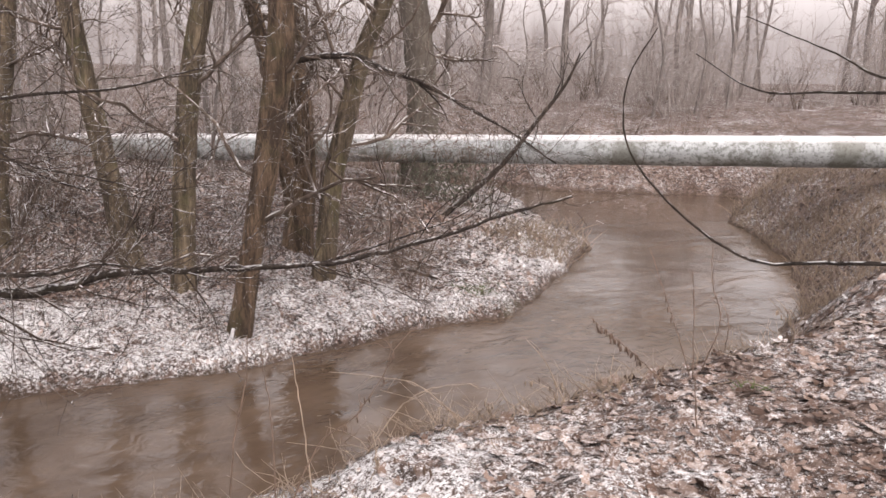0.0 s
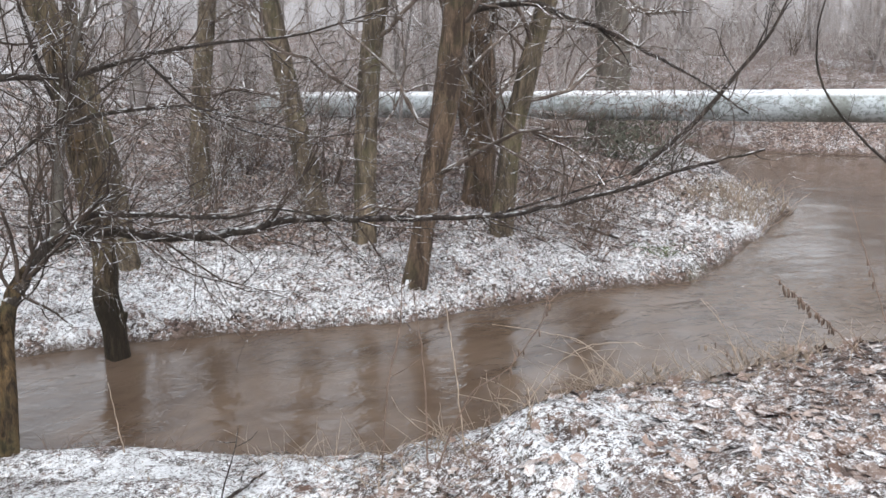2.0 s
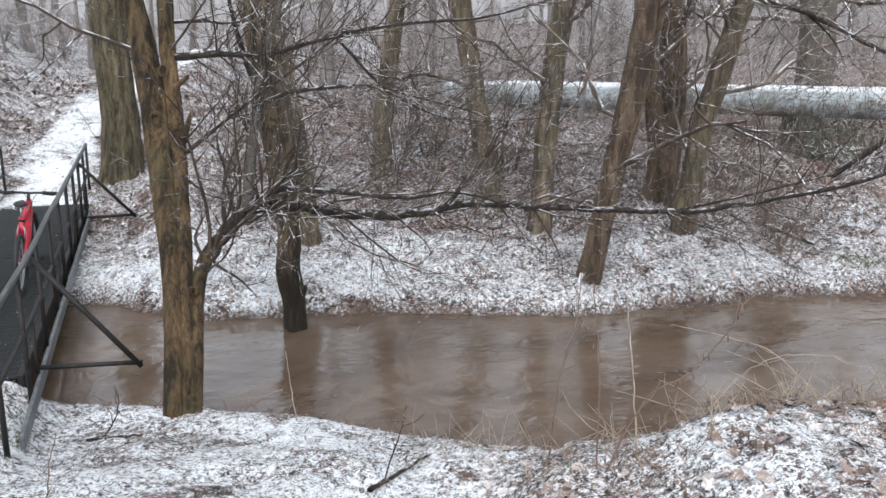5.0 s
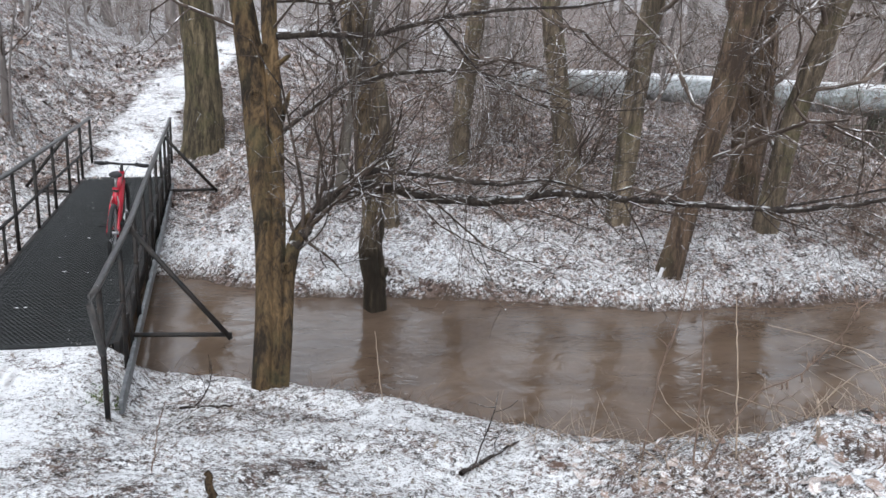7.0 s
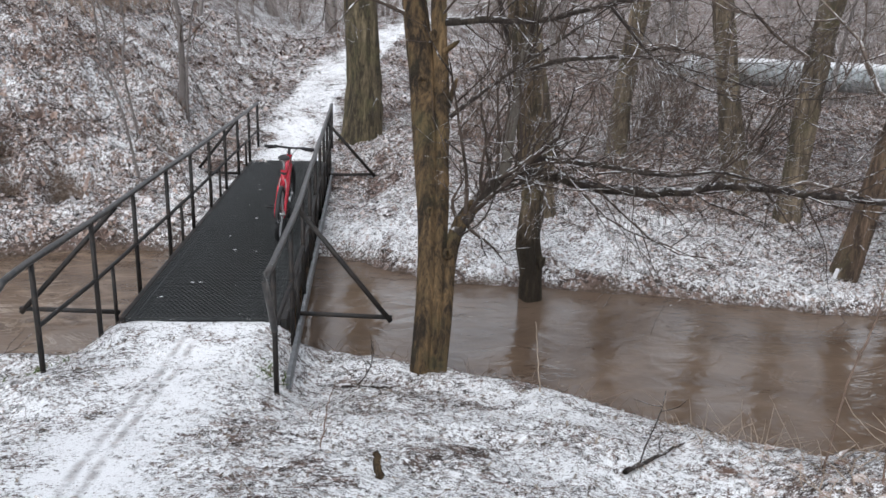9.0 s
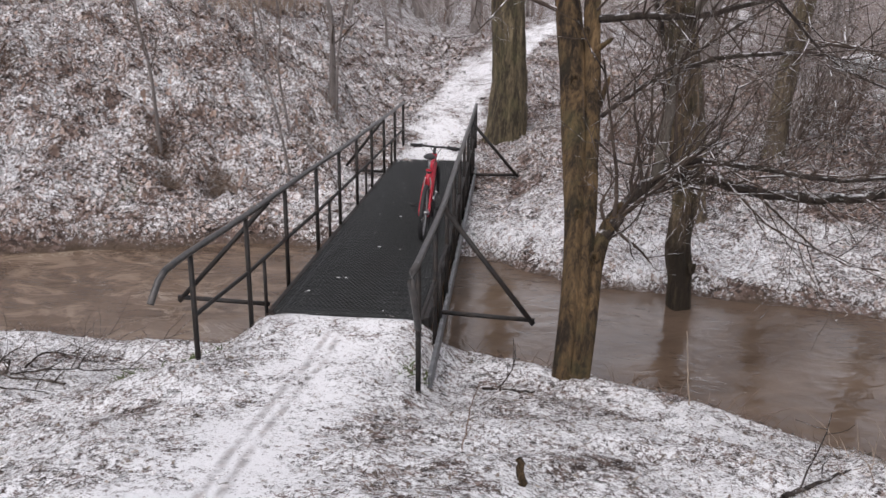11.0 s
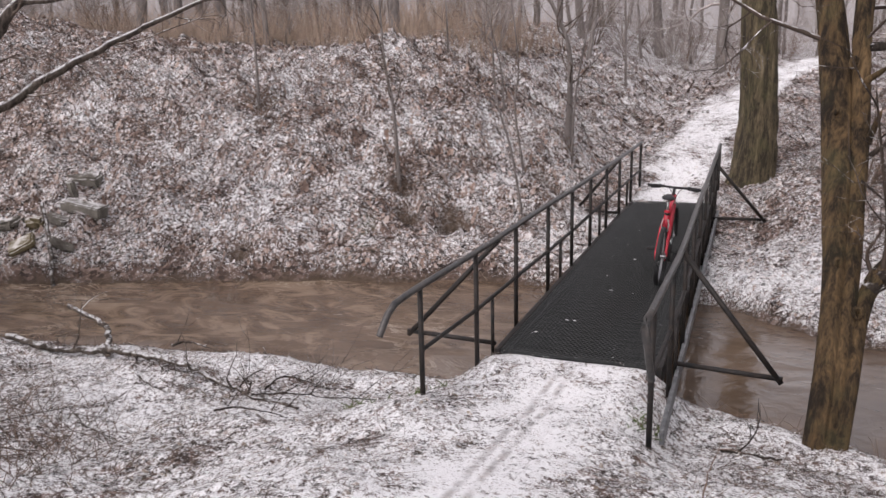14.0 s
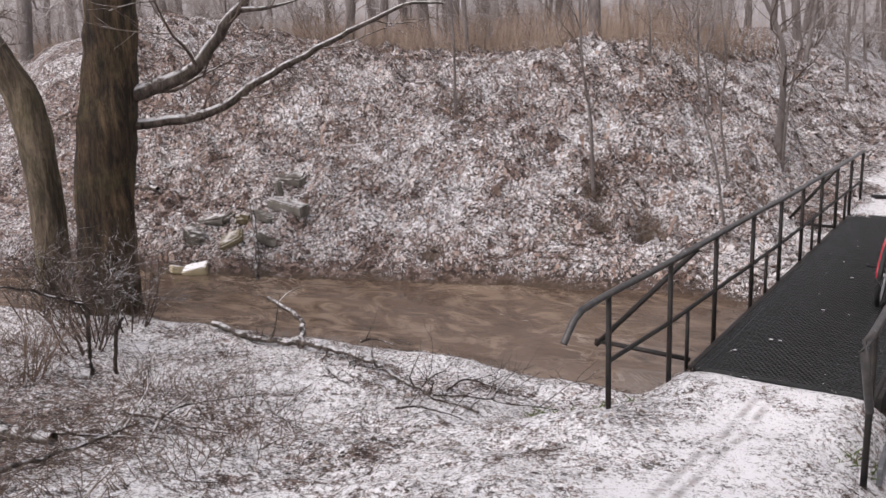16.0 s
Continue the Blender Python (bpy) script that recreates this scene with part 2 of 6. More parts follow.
def make_concrete(name="weathered_concrete", dark=(0.075, 0.066, 0.055), light=(0.2, 0.185, 0.16)):
    k = Mat(name)
    n, f = k.noise(5, 5, 0.7), k.noise(40, 4, 0.7)
    c = k.ramp(n, [(0.3, dark), (0.7, light)])
    s = k.math("MULTIPLY", k.map(k.up(), 0.7, 0.9), k.map(n, 0.42, 0.6, 0, 0.6))
    k.bump(f, 0.5, 0.01)
    return k.done(k.mix(s, c, SNOW), 0.9)


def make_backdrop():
    k = Mat("glowing_misty_far_wood")
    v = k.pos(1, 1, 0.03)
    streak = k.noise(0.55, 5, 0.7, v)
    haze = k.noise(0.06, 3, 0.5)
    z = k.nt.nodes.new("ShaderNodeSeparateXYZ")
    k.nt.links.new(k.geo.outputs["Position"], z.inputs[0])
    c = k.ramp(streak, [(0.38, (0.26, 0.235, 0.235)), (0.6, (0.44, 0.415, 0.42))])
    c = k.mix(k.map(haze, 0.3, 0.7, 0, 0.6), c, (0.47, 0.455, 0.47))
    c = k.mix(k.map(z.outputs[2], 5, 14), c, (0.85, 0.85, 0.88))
    # The ring glows by itself; mist and bright sky are painted into this colour.
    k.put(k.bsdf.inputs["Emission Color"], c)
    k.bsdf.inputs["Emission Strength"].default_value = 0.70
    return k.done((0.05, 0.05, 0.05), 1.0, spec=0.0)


M_GROUND, M_LEAF, M_WATER, M_TWIG = make_ground(), make_leaf("dead_leaf"), make_water(), make_twig("twig_bark", (0.055, 0.042, 0.034), (0.19, 0.148, 0.122))
M_TWIG_DARK = make_twig("wet_dark_twig_bark", (0.028, 0.021, 0.017), (0.10, 0.075, 0.06))
# Twigs of the wood beyond: their colour is paled to stand for mist.
M_TWIG_FAR = make_twig("mist_paled_far_twig_bark", (0.22, 0.185, 0.17), (0.40, 0.355, 0.335))
M_LEAF_ONE = make_leaf("single_dead_leaf", True)
M_LEAF_DULL = make_leaf("dull_grey_brown_leaf", dull=True)
M_LEAF_PALE = make_leaf("bleached_dead_leaf", pale=True)
M_BARK_TAN = make_bark("tan_wet_bark", (0.018, 0.012, 0.007), (0.17, 0.108, 0.05), 0.3)
M_BARK_GREY = make_bark("grey_brown_bark", (0.06, 0.047, 0.034), (0.24, 0.185, 0.125), 0.55)
M_BARK_RUST = make_bark("rusty_brown_bark", (0.05, 0.034, 0.024), (0.22, 0.15, 0.10), 0.3)
M_BARK_PALE = make_bark("pale_tan_bark", (0.035, 0.026, 0.017), (0.22, 0.16, 0.10), 0.35, flood=True)
M_BARK_SMOOTH = make_bark("smooth_grey_bark", (0.09, 0.077, 0.064), (0.18, 0.156, 0.132), 0.2, 0.3)
M_BARK_OLIVE = make_bark("olive_ridged_bark", (0.034, 0.027, 0.017), (0.19, 0.15, 0.09), 0.45)
# Bark paled in its colour to imitate mist; the hillside saplings share it.
M_BARK_FAR = make_bark("mist_paled_bark", (0.15, 0.13, 0.122), (0.27, 0.24, 0.225), 0.1)
M_LIMB = make_bark("snow_dusted_limb_bark", (0.025, 0.019, 0.016), (0.085, 0.064, 0.052), 0.1, 0.3, 1.6)
M_LIMB_FROST = make_bark("frosted_grey_limb_bark", (0.04, 0.031, 0.026), (0.15, 0.12, 0.10), 0.1, 0.75, 1.2)
M_BARK_WET = make_bark("wet_dark_ridged_bark", (0.016, 0.011, 0.007), (0.115, 0.075, 0.04), 0.25)
M_DEADWOOD = make_bark("weathered_dead_wood", (0.04, 0.031, 0.025), (0.19, 0.155, 0.128), 0.0, 0.5, 1.5)
M_STRAW = make_plain("dry_straw", (0.40, 0.31, 0.235), 0.8, 0, 0.5, 9)
# Tawny grass colour, lightened as well to suggest mist along the bank top.
M_TAWNY = make_plain("tawny_grass", (0.42, 0.31, 0.24), 0.85, 0, 0.45, 9)
M_WEED = make_plain("dead_brown_weed", (0.2, 0.135, 0.1), 0.85, 0, 0.5, 9)
M_IVY = make_plain("dull_ivy", (0.15, 0.155, 0.11), 0.6, 0, 0.6, 9)
M_GREEN = make_plain("low_green_herb", (0.11, 0.15, 0.04), 0.7, 0, 0.5, 9)
M_STEEL = make_steel("dark_weathered_steel", (0.011, 0.012, 0.0125), (0.036, 0.027, 0.022), 0.6, 0.1, 0.3)
# Lighter, slightly brown steel: the sky's sheen on the handrails is painted in.
M_RAIL = make_steel("sheen_paled_handrail_steel", (0.03, 0.031, 0.032), (0.085, 0.075, 0.068), 0.42, 0.2, 0.5)
M_GALV = make_steel("dull_galvanised_steel", (0.10, 0.105, 0.11), (0.22, 0.225, 0.23), 0.5, 0.4, 0.5)
M_GRATE = make_steel("dark_steel_grating", (0.02, 0.0215, 0.022), (0.042, 0.044, 0.043), 0.4, 0.1, 0.4)
M_PIPE, M_CONCRETE, M_BACK = make_pipe(), make_concrete(), make_backdrop()
M_CONCRETE_OCHRE = make_concrete("ochre_stained_concrete", (0.09, 0.07, 0.035), (0.24, 0.20, 0.12))
M_RED = make_plain("red_bike_paint", (0.45, 0.022, 0.04), 0.25, 0, 0.15)
M_BLACK = make_plain("black_rubber", (0.018, 0.018, 0.019), 0.7, 0, 0.3)
M_ALLOY = make_plain("grey_alloy", (0.45, 0.45, 0.46), 0.35, 0.9, 0.2)
M_FOAM = make_steel("snow_topped_yellowed_foam", (0.36, 0.31, 0.19), (0.5, 0.44, 0.30), 0.8, 0.0, 0.3, 0.3)
# Soil set near black: the shade inside the burrows is put into its colour.
M_SOIL = make_plain("shade_dark_soil", (0.03, 0.02, 0.015), 0.95, 0, 0.6, 30)
M_TAG = make_plain("pale_plastic_scrap", (0.75, 0.75, 0.76), 0.5, 0, 0.2)


# ---- mesh helpers ----
def mesh_of(name, verts, faces, material, smooth=True):
    """A mesh from arrays: verts (n, 3), and faces of one size (m, k)."""
    verts, faces = np.asarray(verts, np.float32), np.asarray(faces, np.int32)
    me = bpy.data.meshes.new(name)
    me.vertices.add(len(verts))
    me.vertices.foreach_set("co", verts.ravel())
    k = faces.shape[1]
    me.loops.add(faces.size)
    me.loops.foreach_set("vertex_index", faces.ravel())
    me.polygons.add(len(faces))
    me.polygons.foreach_set("loop_start", np.arange(len(faces), dtype=np.int32) * k)
    me.polygons.foreach_set("use_smooth", np.full(len(faces), smooth))
    me.update(calc_edges=True)
    me.validate()
    me.materials.append(material)
    return me


def under(name, me, parent=None, label=""):
    ob = new(name, me)
    if parent is not None:
        ob.parent = parent
        ob.matrix_parent_inverse = parent.matrix_basis.inverted()
    if label:
        ob["label"] = label
    return ob


def part(name, bm, material, parent=None, label=""):
    me = bpy.data.meshes.new(name)
    bm.to_mesh(me)
    bm.free()
    me.materials.append(material)
    return under(name, me, parent, label)


def thing(name, at, label, category, group="", kind=""):
    ob = new(name)
    ob.empty_display_size = 0.2
    ob.location = at
    bpy.context.view_layer.update()
    return tagged(ob, label, category, group, kind)


def strand_arrays(strands, sides):
    """Tapered tubes along many polylines, as one vertex and quad array."""
    groups = {}
    for p, r in strands:
        groups.setdefault(len(p), []).append((p, r))
    vs, fs, base = [], [], 0
    ang = np.arange(sides) * 2 * np.pi / sides
    for n, some in groups.items():
        p = np.array([s[0] for s in some], float)
        r = np.array([s[1] for s in some], float)
        m = len(p)
        t = np.gradient(p, axis=1)
        t /= np.linalg.norm(t, axis=2, keepdims=True) + 1e-9
        mean = t.mean(1, keepdims=True)
        ref = np.where(np.abs(mean[..., 2:]) < 0.8, np.array([0, 0, 1.0]), np.array([1.0, 0, 0]))
        u = np.cross(t, np.broadcast_to(ref, t.shape))
        u /= np.linalg.norm(u, axis=2, keepdims=True) + 1e-9
        w = np.cross(t, u)
        v = p[:, :, None] + r[:, :, None, None] * (np.cos(ang)[:, None] * u[:, :, None] + np.sin(ang)[:, None] * w[:, :, None])
        vs.append(v.reshape(-1, 3))
        i = np.arange(m)[:, None, None] * n * sides + np.arange(n - 1)[:, None] * sides + np.arange(sides)
        j = np.arange(m)[:, None, None] * n * sides + np.arange(n - 1)[:, None] * sides + (np.arange(sides) + 1) % sides
        fs.append((np.stack([i, j, j + sides, i + sides], -1) + base).reshape(-1, 4))
        base += m * n * sides
    return np.concatenate(vs), np.concatenate(fs)


def strands_mesh(name, strands, sides, material):
    return mesh_of(name, *strand_arrays(strands, sides), material)


def spline(pts, n):
    """A smooth curve through a few points, n samples (Catmull-Rom)."""
    p = np.array(pts, float)
    q = np.vstack([2 * p[0] - p[1], p, 2 * p[-1] - p[-2]])
    u = np.linspace(0, len(p) - 1 - 1e-6, n)
    i, f = u.astype(int), (u % 1)[:, None]
    a, b, c, d = q[i], q[i + 1], q[i + 2], q[i + 3]
    return 0.5 * (2 * b + (c - a) * f + (2 * a - 5 * b + 4 * c - d) * f**2 + (3 * b - a - 3 * c + d) * f**3)


def bar(bm, a, b, w, h=None):
    """A square-edged bar from a to b with slightly eased edges."""
    a, b = Vector(a), Vector(b)
    d = b - a
    m = Matrix.Translation((a + b) / 2) @ d.to_track_quat("Z", "Y").to_matrix().to_4x4() @ Matrix.Diagonal((w, h or w, d.length, 1))
    made = bmesh.ops.create_cube(bm, size=1, matrix=m)
    return made["verts"]


def rod(bm, a, b, r, seg=10, r2=None):
    a, b = Vector(a), Vector(b)
    d = b - a
    m = Matrix.Translation((a + b) / 2) @ d.to_track_quat("Z", "Y").to_matrix().to_4x4()
    bmesh.ops.create_cone(bm, cap_ends=True, segments=seg, radius1=r, radius2=r if r2 is None else r2, depth=d.length, matrix=m)


def rod_part(name, a, b, r, material, parent, label="", seg=10):
    bm = bmesh.new()
    rod(bm, a, b, r, seg)
    for f in bm.faces:
        f.smooth = len(f.verts) == 4
    return part(name, bm, material, parent, label)

# ---- ground ----
NEAR = [(-90, -14), (-25, 1.5), (-14, 5.0), (-10.8, 6.1), (-8.9, 6.7), (-6.6, 7.0), (-4.9, 7.3), (-3.2, 7.3), (-0.9, 7.35), (0.1, 7.1), (0.7, 6.8),
        (1.7, 6.2), (2.4, 5.65), (3.4, 5.2), (5, 4.95), (6.5, 4.75), (8, 4.65), (9.8, 4.9), (12.7, 5.8), (15.7, 7.6), (17.4, 9.4), (18.4, 10.6),
        (20.5, 11.6), (22.5, 12.3), (21.6, 13.9), (18.8, 16.2), (18.4, 19), (17, 24), (12, 40), (10, 120)]
FAR = [(-90, -11), (-25, 4.5), (-14, 6.4), (-12, 7.1), (-10.8, 8.05), (-9.6, 8.4), (-7.7, 9.0), (-5.6, 9.75), (-3.1, 10.4), (-0.9, 10.15), (0.2, 9.45),
       (0.7, 9.15), (1.5, 9.1), (2.5, 8.95), (3.3, 8.65), (4.4, 8.3), (6.9, 8.35), (8.6, 8.05), (9.9, 8.65), (11.8, 9.7), (13.3, 10.5), (14.65, 13.3),
       (16.0, 14.8), (16.2, 18), (15, 24), (10, 40), (8, 120)]
PATH_NEAR = [(-1.75, 8.0, -0.5), (-1.75, 7.3, -0.3), (-1.75, 7.08, -0.03), (-1.74, 6.9, 0.0), (-1.74, 6.2, -0.01), (-1.72, 5.0, 0.14), (-1.68, 4.0, 0.36), (-1.55, 3.0, 0.6), (-1.3, 1.5, 0.9), (-1.2, -3, 1.3)]
PATH_FAR = [(-1.5, 11.9, -0.2), (-1.65, 13.2, -0.1), (-1.7, 13.6, -0.01), (-1.7, 15.0, 0.2), (-1.62, 17.0, 0.5), (-1.3, 20.0, 0.85), (-0.5, 24.0, 1.15), (0.6, 29.0, 1.35), (3.2, 36.0, 1.5), (10, 46, 1.6)]
WATER = -0.45
BURROWS = [(-3.48, 12.98, 0.3, 0.5), (-5.0, 11.2, 0.19, 0.3), (-4.33, 11.4, 0.28, 0.28), (-5.25, 11.58, 0.15, 0.14), (-6.7, 9.72, 0.15, 0.12)]


def sm(a, b, v):
    """A smooth step from 0 at a to 1 at b."""
    u = np.clip((v - a) / (b - a), 0, 1)
    return u * u * (3 - 2 * u)


def lattice(x, y, seed=0):
    """Smooth value noise in 0..1."""
    ix, iy = np.floor(x).astype(np.int64), np.floor(y).astype(np.int64)
    fx, fy = x - ix, y - iy
    fx, fy = fx * fx * (3 - 2 * fx), fy * fy * (3 - 2 * fy)

    def h(a, b):
        n = (a * 374761393 + b * 668265263 + seed * 144665) & 0x7FFFFFFF
        n = ((n ^ (n >> 13)) * 1274126177) & 0x7FFFFFFF
        return ((n ^ (n >> 16)) & 0xFFFF) / 65535.0
    return (h(ix, iy) * (1 - fx) + h(ix + 1, iy) * fx) * (1 - fy) + (h(ix, iy + 1) * (1 - fx) + h(ix + 1, iy + 1) * fx) * fy


def near_line(px, py, line):
    """Distance to a polyline, and the height along it where the line has one."""
    best, hz = np.full(px.shape, 1e9), np.zeros(px.shape)
    for a, b in zip(line, line[1:]):
        dx, dy = b[0] - a[0], b[1] - a[1]
        u = np.clip(((px - a[0]) * dx + (py - a[1]) * dy) / (dx * dx + dy * dy), 0, 1)
        d = np.hypot(px - a[0] - u * dx, py - a[1] - u * dy)
        hit = d < best
        best = np.where(hit, d, best)
        if len(a) > 2:
            hz = np.where(hit, a[2] + u * (b[2] - a[2]), hz)
    return best, hz


def in_river(px, py):
    poly = NEAR + FAR[::-1]
    odd = np.zeros(px.shape, bool)
    for a, b in zip(poly, poly[1:] + poly[:1]):
        cross = (a[1] > py) != (b[1] > py)
        with np.errstate(divide="ignore", invalid="ignore"):
            xs = a[0] + (py - a[1]) * (b[0] - a[0]) / ((b[1] - a[1]) or 1e-9)
        odd ^= cross & (px < xs)
    return odd


def land(x, y, fine=True):
    """Height of the ground, the inland distance (negative in the river), whether it is the far side, and the nearness of the path."""
    x, y = np.asarray(x, float), np.asarray(y, float)
    wob = 0.16 * (lattice(x * 1.3, y * 1.3, 5) - 0.5) + 0.08 * (lattice(x * 4, y * 4, 6) - 0.5)
    dn, _ = near_line(x, y, NEAR)
    df, _ = near_line(x, y, FAR)
    wet = in_river(x, y)
    far = df < dn
    s = np.where(wet, -np.minimum(dn, df), np.minimum(dn, df)) + wob
    sp = np.maximum(s, 0)
    # near side: low in the left, a higher leafy bank to the right
    low = 0.06 * sm(0, 0.15, sp) + np.where(x < -3, 0.16, 0.16 + 0.09 * sm(-3, -1, x)) * np.minimum(sp, 9)
    high = 0.95 * sm(-0.1, 1.35, sp) + 0.09 * np.minimum(sp, 8) + 0.55 * sm(0.6, 3, sp) * sm(11, 15, x)
    wr = sm(1.5, 3.4, x)
    zn = low * (1 - wr) + high * wr
    # far side: hillside to the left of the bridge, a low spit to the right
    steep = 0.14 * sm(0, 0.15, sp) + 0.60 * np.minimum(sp, 3.5) + 0.42 * (1 - np.exp(-np.maximum(sp - 3.6, 0) / 0.9)) + 0.004 * np.minimum(sp, 60)
    flat = 0.16 * sm(0, 0.2, sp) + 0.17 * np.minimum(sp, 4) + 0.06 * np.clip(sp - 4, 0, 6) + 0.015 * np.clip(sp - 10, 0, 40)
    wl = 1 - sm(-6.8, -1.7, x + 0.06 * (y - 12))
    zf = flat * (1 - wl) + steep * wl
    z = WATER + np.where(far, zf, zn)
    z = np.where(s < 0, WATER + np.maximum(s * 0.6, -0.7), z)
    dry = sm(0.1, 0.8, sp)
    z = z + dry * (0.22 * (lattice(x * 0.45, y * 0.45, 1) - 0.5) + 0.12 * (lattice(x * 1.1, y * 1.1, 2) - 0.5))
    z = z + dry * far * 0.16 * (lattice(x * 2.1, y * 2.1, 7) ** 3 - 0.25)
    z = z + sm(0.3, 1.2, sp) * far * (x < 0) * (0.25 * (lattice(x * 4.5, y * 4.5, 8) - 0.5) + 0.12 * (lattice(x * 9, y * 9, 18) - 0.5))
    z = z + 0.9 * np.exp(-(((x + 15) / 3) ** 2 + ((y - 12.5) / 3) ** 2))
    d1, h1 = near_line(x, y, PATH_NEAR)
    d2, h2 = near_line(x, y, PATH_FAR)
    reach = np.where(x < -1.75, 2.1 - 0.95 * sm(5.4, 6.7, y), 1.05 + 0.9 * (1 - sm(4.2, 5.9, y)))
    p1, p2 = 1 - sm(0.55, reach, d1), 1 - sm(0.9, 2.0, d2)
    on = (s > -0.2)
    z = np.where(on, z * (1 - p1) + h1 * p1, z)
    z = np.where(on, z * (1 - p2) + h2 * p2, z)
    z = z + 0.07 * np.exp(-((x + 2.7) / 0.5) ** 2 - ((y - 5.75) / 0.55) ** 2) - 0.1 * np.exp(-((x + 0.75) / 0.4) ** 2 - ((y - 5.7) / 0.8) ** 2)
    z = z + 0.15 * sm(0.0, 0.3, sp) * np.exp(-((x - 1.9) / 0.65) ** 2 - ((y - 5.15) / 0.55) ** 2)
    for hx, hy, hr, hd in BURROWS:
        z = z - hd * np.exp(-(((x - hx) / hr) ** 2 + ((y - hy) / hr) ** 2) ** 2)
    rag = 0.5 * (lattice(x * 2.3, y * 2.3, 11) - 0.5) + 0.3 * (lattice(x * 7, y * 7, 12) - 0.5)
    path = np.maximum(1 - sm(0.25, 0.75, d1 + rag), (1 - sm(0.4, 0.95, d2 + 0.8 * rag)) * sm(13.3, 13.7, y))
    if fine:
        rough = 1 - 0.9 * path
        z = z + sm(0.0, 0.3, sp) * rough * (0.07 * (lattice(x * 3, y * 3, 3) - 0.5) + 0.05 * (lattice(x * 8, y * 8, 4) - 0.5))
    return z, s, far, path


def leafy(x, y):
    """How far the near bank is covered by thick leaves rather than thin snow."""
    return sm(1.8, 3.8, x + 1.8 * (lattice(x * 0.9, y * 0.9, 21) - 0.5) + 0.7 * (lattice(x * 3, y * 3, 22) - 0.5))


def ground_z(x, y):
    return float(land(np.array([x]), np.array([y]))[0][0])


def snow_level(x, y, s, far, path):
    """How much thin snow lies: most on the path and the low shores, least under the leaves of the hillside and beyond
    the pipe. Some white is added far off to stand for mist.
    """
    hill = 1 - sm(-4.0, -1.0, x)
    spit = 0.612 - 0.17 * sm(1.0, 3.0, s) - 0.05 * sm(1.8, 4.5, x) - 0.02 * sm(7, 9.5, x)
    shore = 0.645 - 0.125 * leafy(x, y) - 0.05 * sm(3.8, 5.5, x) - 0.2 * np.exp(-((x + 6.2) / 1.7) ** 2 - ((y - 3.3) / 1.5) ** 2) - 0.07 * sm(10.5, 13, x)
    snow = np.where(far, spit * (1 - hill) + 0.50 * hill, shore)
    # The distance term puts mist over far ground into the snow cover.
    snow = snow + 0.05 * sm(18, 26, np.hypot(x, y)) * sm(-6, 0, x) * (1 - 1.2 * sm(5, 9, x)) - 0.05 * sm(-8, -12, x) - 0.16 * (1 - sm(0.03, 0.18, s))
    snow = snow + 0.07 * far * np.exp(-((x + 1.2) / 2.0) ** 2 - ((y - 14.2) / 1.5) ** 2)
    return np.maximum(snow, (0.72 + 0.065 * sm(15, 9, y)) * path * sm(42, 30, y))


def axis_steps(lo, hi, step, reach):
    core = list(np.arange(lo, hi + step / 2, step))
    up, down, s = [hi], [lo], step
    while up[-1] < reach:
        s *= 1.14
        up.append(up[-1] + s)
        down.append(down[-1] - s)
    return np.array(down[:0:-1] + core + up[1:])


def build_ground():
    xs, ys = axis_steps(-13, 19, 0.1, 400), axis_steps(-1.0, 17, 0.1, 400)
    gx, gy = np.meshgrid(xs, ys)
    z, s, far, path = land(gx, gy)
    n, m = len(ys), len(xs)
    v = np.stack([gx, gy, z], -1).reshape(-1, 3)
    i = (np.arange(n - 1)[:, None] * m + np.arange(m - 1)).reshape(-1)
    me = mesh_of("ground", v, np.stack([i, i + 1, i + m + 1, i + m], -1), M_GROUND)
    snow = snow_level(gx, gy, s, far, path)
    mud = 1 - sm(-0.02, 0.08, s + 0.1 * (lattice(gx * 5, gy * 5, 9) - 0.5))
    mud = mud * (1 - path * (gy < 9))
    for hx, hy, hr, hd in BURROWS:
        mud = np.maximum(mud, np.exp(-(((gx - hx) / hr) ** 2 + ((gy - hy) / hr) ** 2) ** 2))
    for name, a in (("snow", snow), ("mud", mud), ("mat", np.where(far, 0.0, leafy(gx, gy)) * (1 - 0.4 * sm(9, 12, gx)))):
        me.attributes.new(name, "FLOAT", "POINT").data.foreach_set("value", a.astype(np.float32).ravel())
    tagged(new("ground", me), "snow-dusted brown leaf litter and earth sloping to the stream", "ground", kind="structure")
    w = mesh_of("water", [(-90, -20, WATER), (60, -20, WATER), (60, 130, WATER), (-90, 130, WATER)], [(0, 1, 2, 3)], M_WATER)
    tagged(new("water", w), "muddy brown stream water in flood with faint ripples", "water", kind="structure")
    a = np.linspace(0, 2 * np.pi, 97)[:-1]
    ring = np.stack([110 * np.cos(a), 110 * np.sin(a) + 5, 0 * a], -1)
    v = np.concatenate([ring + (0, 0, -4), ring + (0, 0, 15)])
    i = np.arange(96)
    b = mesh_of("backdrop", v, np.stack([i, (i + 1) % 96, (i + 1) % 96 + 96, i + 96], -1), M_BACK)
    tagged(new("backdrop", b), "glowing backdrop painted as pale grey misty bare woodland in the distance", "backdrop", kind="structure")


build_ground()

# ---- footbridge ----
DECK_NEAR, DECK_FAR = 7.06, 13.63
POST_Y = [5.88, 6.85, 7.84, 8.82, 9.79, 10.72, 11.67, 12.56, 13.48, 14.27]
